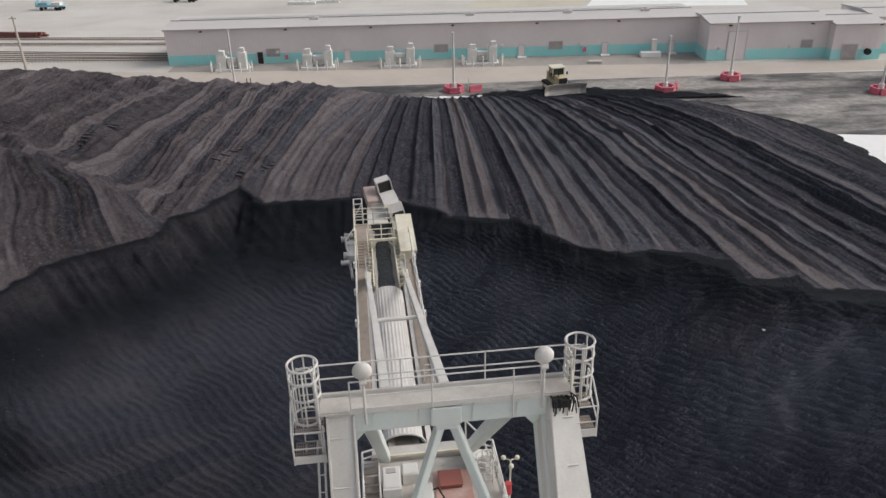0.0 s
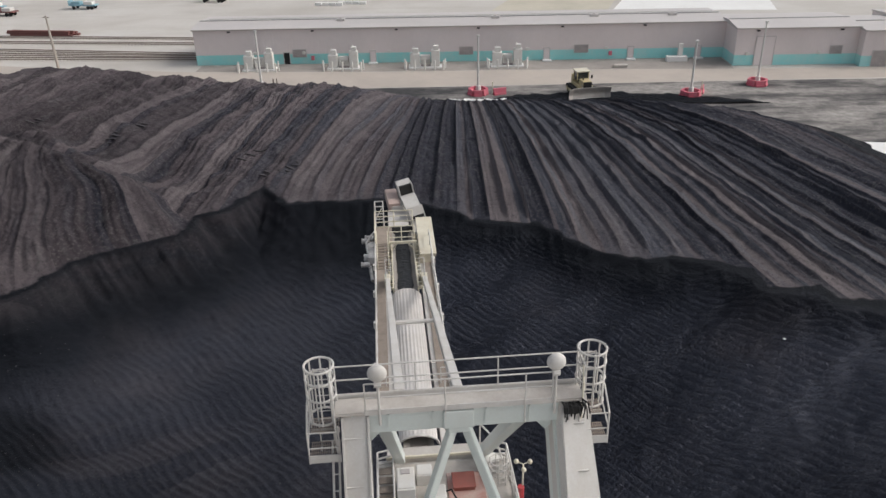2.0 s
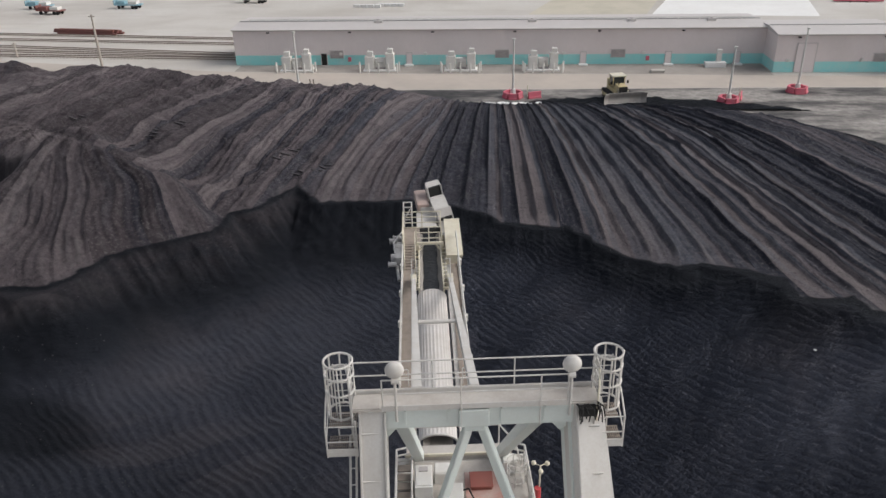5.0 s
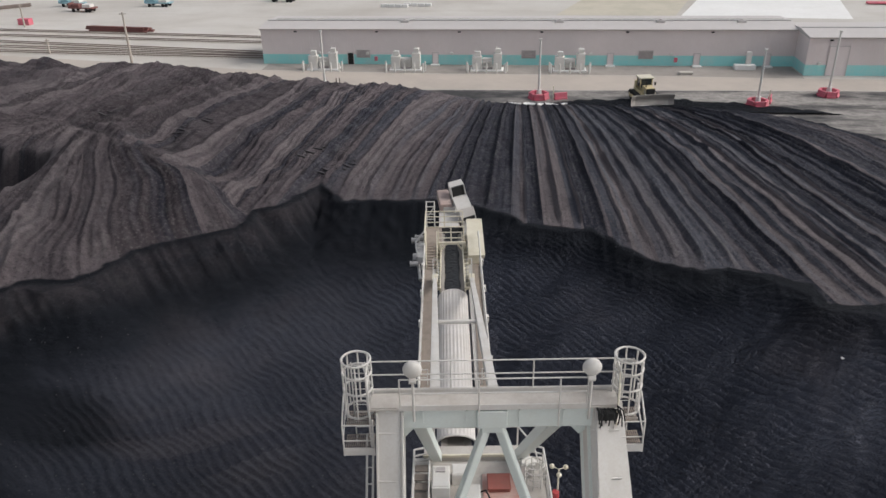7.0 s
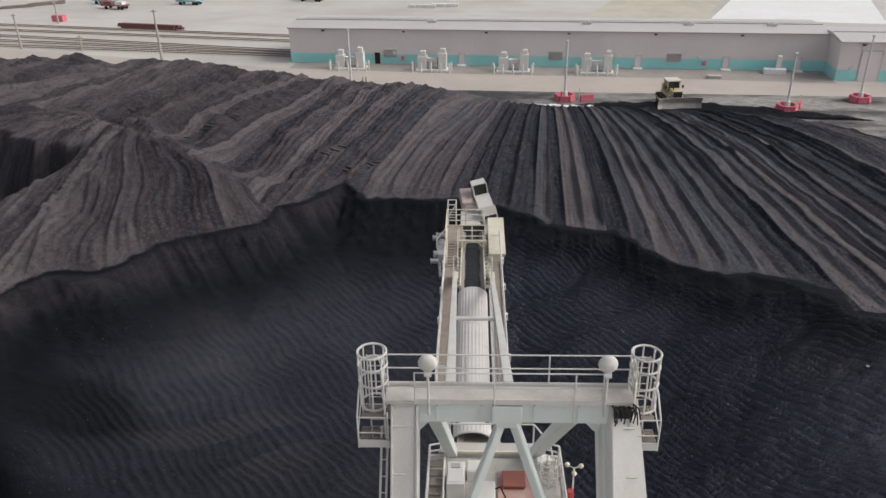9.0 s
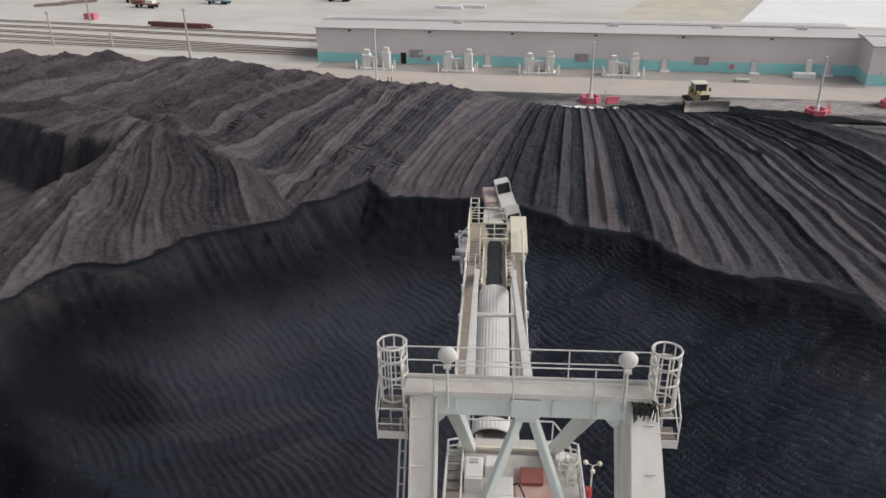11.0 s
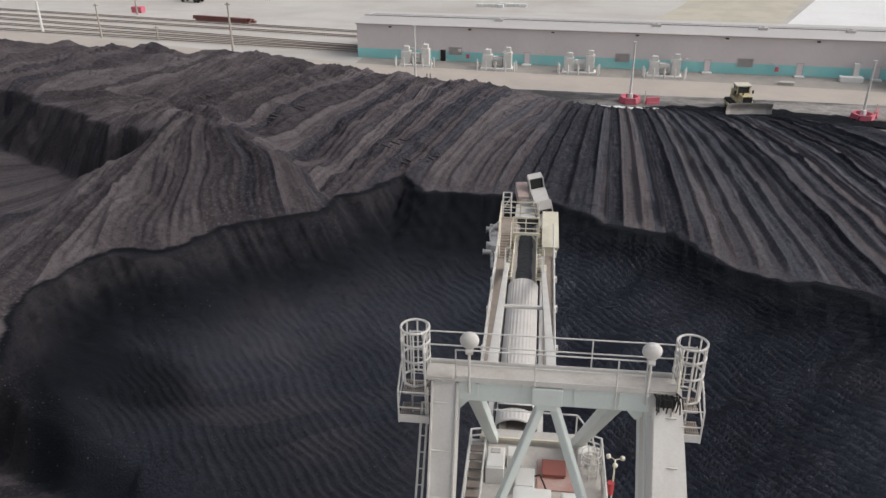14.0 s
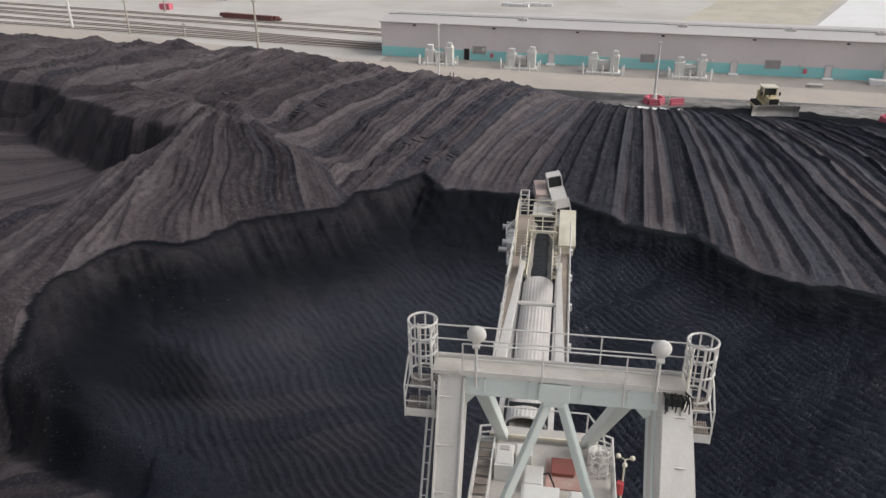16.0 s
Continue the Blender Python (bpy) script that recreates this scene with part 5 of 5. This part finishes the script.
# ---- coal spilled on the apron beside the stockpile ----
def coal_spill():
    bm = bmesh.new()
    grid = []
    for i in range(91):
        x = 6 + 0.5 * i
        row = []
        for k in range(25):
            y = 121.0 + 0.40 * k
            edge = 128.6 - 0.009 * (x - 22) ** 2 + 1.3 * noise.noise(Vector((x * 0.35, 3.1, 0))) + 0.7 * noise.noise(Vector((x * 1.1, 7.7, 0)))
            h = min(1.0, max(-0.4, (edge - y) / 1.8))
            bumps = 0.10 * noise.noise(Vector((x * 0.8, y * 0.8, 2))) + 0.08 * noise.noise(Vector((x * 2.1, y * 2.1, 5)))
            row.append(bm.verts.new((x, y, 0.02 + h * 0.28 + (bumps if h > 0 else 0))))
        grid.append(row)
    for p, q in zip(grid, grid[1:]):
        for k in range(24):
            bm.faces.new((p[k], q[k], q[k + 1], p[k + 1]))
    ob = part("coal_spill", bm, COAL)
    tagged(ob, "loose black coal spilled over trodden clay ground", "coal", kind="stuff")


coal_spill()


# ---- bulldozer ----
def bulldozer():
    d = thing("bulldozer", "dusty yellow bulldozer with a wide steel coal blade", "bulldozer", (21.2, 128.0, 0.03), 191)
    # it faces local +y; the blade is ahead
    for s in (-1, 1):
        bm = bmesh.new()
        prof = [(-2.3, 0.55), (-2.6, 0.95), (-2.2, 1.35), (1.9, 1.35), (2.5, 0.95), (2.2, 0.4), (1.6, 0.0), (-1.7, 0.0)]
        a = [[bm.verts.new((s * 1.55 + w, y, z)) for y, z in prof] for w in (-0.36, 0.36)]
        for j in range(len(prof)):
            k = (j + 1) % len(prof)
            bm.faces.new((a[0][j], a[0][k], a[1][k], a[1][j]))
        bm.faces.new(a[0])
        bm.faces.new(a[1][::-1])
        bmesh.ops.recalc_face_normals(bm, faces=bm.faces)
        tr = part("track", bm, DARK, d, "dark steel crawler track")
        for y in (-1.9, -1.0, 0.0, 1.0, 1.9):
            part("roller", tube(bmesh.new(), (s * 1.55 + s * 0.3, y, 0.6), (s * 1.55 + s * 0.4, y, 0.6), 0.33, 12), YELLOW, tr)
        bm = bmesh.new()
        beam(bm, (s * 2.05, -0.3, 0.8), (s * 2.05, 3.2, 0.7), 0.22, 0.36, 0.02)
        part("push_arm", bm, YELLOW, d)
        part("lift_ram", tube(bmesh.new(), (s * 0.7, 2.0, 2.1), (s * 0.9, 3.3, 1.2), 0.1), GREY_STEEL, d)
    part("hull", boxes(((0, -0.2, 1.25), (2.2, 4.6, 1.1)), bevel=0.08), YELLOW, d)
    bm = boxes(((0, 1.5, 2.15), (1.5, 2.2, 1.0)), bevel=0.1)
    part("bonnet", bm, YELLOW, d, "yellow engine bonnet")
    part("exhaust", tube(bmesh.new(), (0.45, 1.6, 2.6), (0.45, 1.6, 3.6), 0.1), DARK, d)
    part("radiator_guard", boxes(((0, 2.63, 2.1), (1.4, 0.08, 0.95))), DARK, d)
    bm = boxes(((0, -0.6, 2.9), (1.9, 1.7, 1.5)), bevel=0.1)
    cab = part("cab", bm, GLASS, d, "dark glazed driver's cab")
    for x in (-0.95, 0.95):
        for y in (-1.45, 0.25):
            part("cab_post", boxes(((x, y, 2.9), (0.14, 0.14, 1.6))), YELLOW, cab)
    part("cab_roof", boxes(((0, -0.6, 3.75), (2.4, 2.2, 0.2)), bevel=0.05), CREAM, cab, "pale dusty cab roof")
    part("tank", boxes(((0, -2.0, 2.3), (2.2, 0.9, 1.1)), bevel=0.1), YELLOW, d)
    for x in (-1.35, 1.35):
        part("mirror", boxes(((x, 0.7, 2.9), (0.25, 0.2, 0.5)), bevel=0.03), DARK, d)
    # curved U-blade
    bm = bmesh.new()
    xs = [-3.5, -2.7, -1.4, 0, 1.4, 2.7, 3.5]
    grid = []
    for x in xs:
        f = 3.4 + (0.55 if abs(x) > 3 else 0.15 if abs(x) > 2 else 0)
        grid.append([(x, f + 0.30 * math.cos(math.pi * k / 8) ** 2 * (1 if k > 4 else 0.9) , 0.02 + 1.95 * k / 8) for k in range(9)])
    front = [[bm.verts.new(c) for c in col] for col in grid]
    rear = [[bm.verts.new((c[0], c[1] - 0.14, c[2])) for c in col] for col in grid]
    for g in (front, rear):
        for p, q in zip(g, g[1:]):
            for j in range(8):
                bm.faces.new((p[j], p[j + 1], q[j + 1], q[j]))
    for j in range(8):
        for e in (0, -1):
            bm.faces.new((front[e][j], front[e][j + 1], rear[e][j + 1], rear[e][j]))
    for p in range(len(xs) - 1):
        for e in (0, -1):
            bm.faces.new((front[p][e], front[p + 1][e], rear[p + 1][e], rear[p][e]))
    bmesh.ops.recalc_face_normals(bm, faces=bm.faces)
    blade = part("blade", bm, BLADE, d, "wide worn steel blade")
    part("cutting_edge", boxes(((0, 3.78, 0.12), (6.6, 0.06, 0.34))), CABINET, blade)
    return d


bulldozer()


# ---- rail yard ----
def track(name, a, b):
    t = thing(name, "rusty railway track on pale ballast", "railway track", (0, 0, 0))
    a, b = Vector((*a, 0)), Vector((*b, 0))
    d = (b - a).normalized()
    side = Vector((-d.y, d.x, 0))
    for s in (-0.72, 0.72):
        bm = bmesh.new()
        beam(bm, a + side * s + Vector((0, 0, 0.26)), b + side * s + Vector((0, 0, 0.26)), 0.15, 0.18)
        part("rail", bm, RUST, t)
    bm = bmesh.new()
    n = int((b - a).length / 0.75)
    for k in range(n):
        c = a.lerp(b, (k + 0.5) / n)
        beam(bm, c - side * 1.3 + Vector((0, 0, 0.1)), c + side * 1.3 + Vector((0, 0, 0.1)), 0.26, 0.14)
    tagged(part("sleeper", bm, SLEEPER, t), kind="stuff")


for a, b in (((-190, 189), (-50.5, 173.4)), ((-190, 183), (-50.5, 168.5)), ((-190, 180), (-50.5, 159.2)), ((-190, 173), (-50.5, 157.2)), ((-190, 166), (-50.5, 155.4))):
    track("railway_track", a, b)


def beam_stack(x, y, turn, n, length, mat, label):
    s = thing("beam_stack", label, "steel stack", (x, y, 0), turn)
    rnd = random.Random(int(abs(x)))
    for k in range(n):
        bm = bmesh.new()
        o = rnd.uniform(-0.8, 0.8)
        beam(bm, (-length / 2 + o, (k % 5) * 0.55 - 1.1, 0.25 + 0.42 * (k // 5)), (length / 2 + o, (k % 5) * 0.55 - 1.1 + rnd.uniform(-0.1, 0.1), 0.25 + 0.42 * (k // 5)), 0.42, 0.38, 0.02)
        part("beam", bm, mat, s)
    return s


beam_stack(-94.5, 181.3, -8, 12, 15.5, PIPE_RED, "stack of red-brown steel beams on the yard")
beam_stack(-141, 212, 35, 8, 9, RUST, "stack of rusty rails on the yard")
beam_stack(-147, 207, 30, 6, 8, RUST, "stack of rusty rails on the yard")


def flat_trailer(x, y, turn, mat, label):
    t = thing("flat_trailer", label, "trailer", (x, y, 0), turn)
    part("bed", boxes(((0, 0, 1.05), (7.5, 2.4, 0.3)), bevel=0.03), mat, t)
    part("headboard", boxes(((-3.6, 0, 1.7), (0.2, 2.4, 1.2)), bevel=0.03), mat, t)
    for cx in (-1.8, 1.6):
        part("load", boxes(((cx, 0, 1.6), (2.4, 1.9, 0.8)), bevel=0.06), CABINET if cx > 0 else mat, t)
    for cx in (-2.4, 1.6, 2.6):
        for s in (-1, 1):
            part("wheel", tube(bmesh.new(), (cx, s * 0.85, 0.45), (cx, s * 1.15, 0.45), 0.45, 14), DARK, t)


flat_trailer(-117, 206.5, -8, PIPE_RED, "red-brown flat trailer with a mixed load")
flat_trailer(-124, 214, -8, BLUE, "pale blue flat trailer with a mixed load")
flat_trailer(-99, 214, -5, BLUE, "pale blue flat trailer with a mixed load")
flat_trailer(-66, 221, -5, CABINET, "white flat trailer parked on the yard")
c = thing("red_container", "small faded red container on the yard", "container", (-123, 189, 0), -8)
part("body", boxes(((0, 0, 0.75), (3.2, 1.6, 1.5)), bevel=0.04), PINK, c)
for x, y in ((-36, 212.5), (-30, 214)):
    b = thing("block_row", "row of pale concrete blocks on the yard", "concrete blocks", (x, y, 0), -6)
    for k in range(4):
        part("block", boxes(((k * 1.9, 0, 0.4), (1.7, 0.9, 0.8)), bevel=0.03), PALE_SLAB, b)
for x, y in ((96, 214), (92, 214.5)):
    b = thing("pipe_rack", "low red-brown pipe rack behind the warehouse", "pipe rack", (x, y, 0), -4)
    for k in range(4):
        part("pipe", tube(bmesh.new(), (-4, k * 0.5, 0.4), (4, k * 0.5, 0.4), 0.22), PINK, b)
    part("stand", boxes(((0, 0.75, 0.09), (0.4, 2.6, 0.18))), RUST, b)
s = thing("spill_sheet", "long torn white sheet lying at the pile foot", "sheet", (3.8, 124.0, 0.0), -1)
bm = bmesh.new()
rnd = random.Random(9)
lo, hi = [], []
for k in range(31):
    x = -4.9 + 9.6 * k / 30
    lo.append((x, -0.22 + 0.25 * math.sin(k * 0.7) + rnd.uniform(-0.15, 0.1)))
    hi.append((x, 0.22 + 0.25 * math.sin(k * 0.7) + rnd.uniform(-0.15, 0.12)))
va = [bm.verts.new((*c, 0.30 + rnd.uniform(0, 0.1))) for c in lo]
vb = [bm.verts.new((*c, 0.42 + rnd.uniform(0, 0.15))) for c in hi]
for k in range(30):
    bm.faces.new((va[k], va[k + 1], vb[k + 1], vb[k]))
r = bmesh.ops.extrude_face_region(bm, geom=bm.faces[:])
bmesh.ops.translate(bm, vec=(0, 0, -0.4), verts=[v for v in r["geom"] if isinstance(v, bmesh.types.BMVert)])
bmesh.ops.recalc_face_normals(bm, faces=bm.faces)
part("sheet", bm, PALE_SLAB, s)
s = thing("white_slab_fragment", "small white slab fragment on the raked coal", "slab fragment", (24.0, 46.9, coal_height(24.0, 46.9) - 0.02), 20)
part("slab", boxes(((0, 0, 0.05), (0.55, 0.2, 0.1)), bevel=0.03), PALE_SLAB, s)
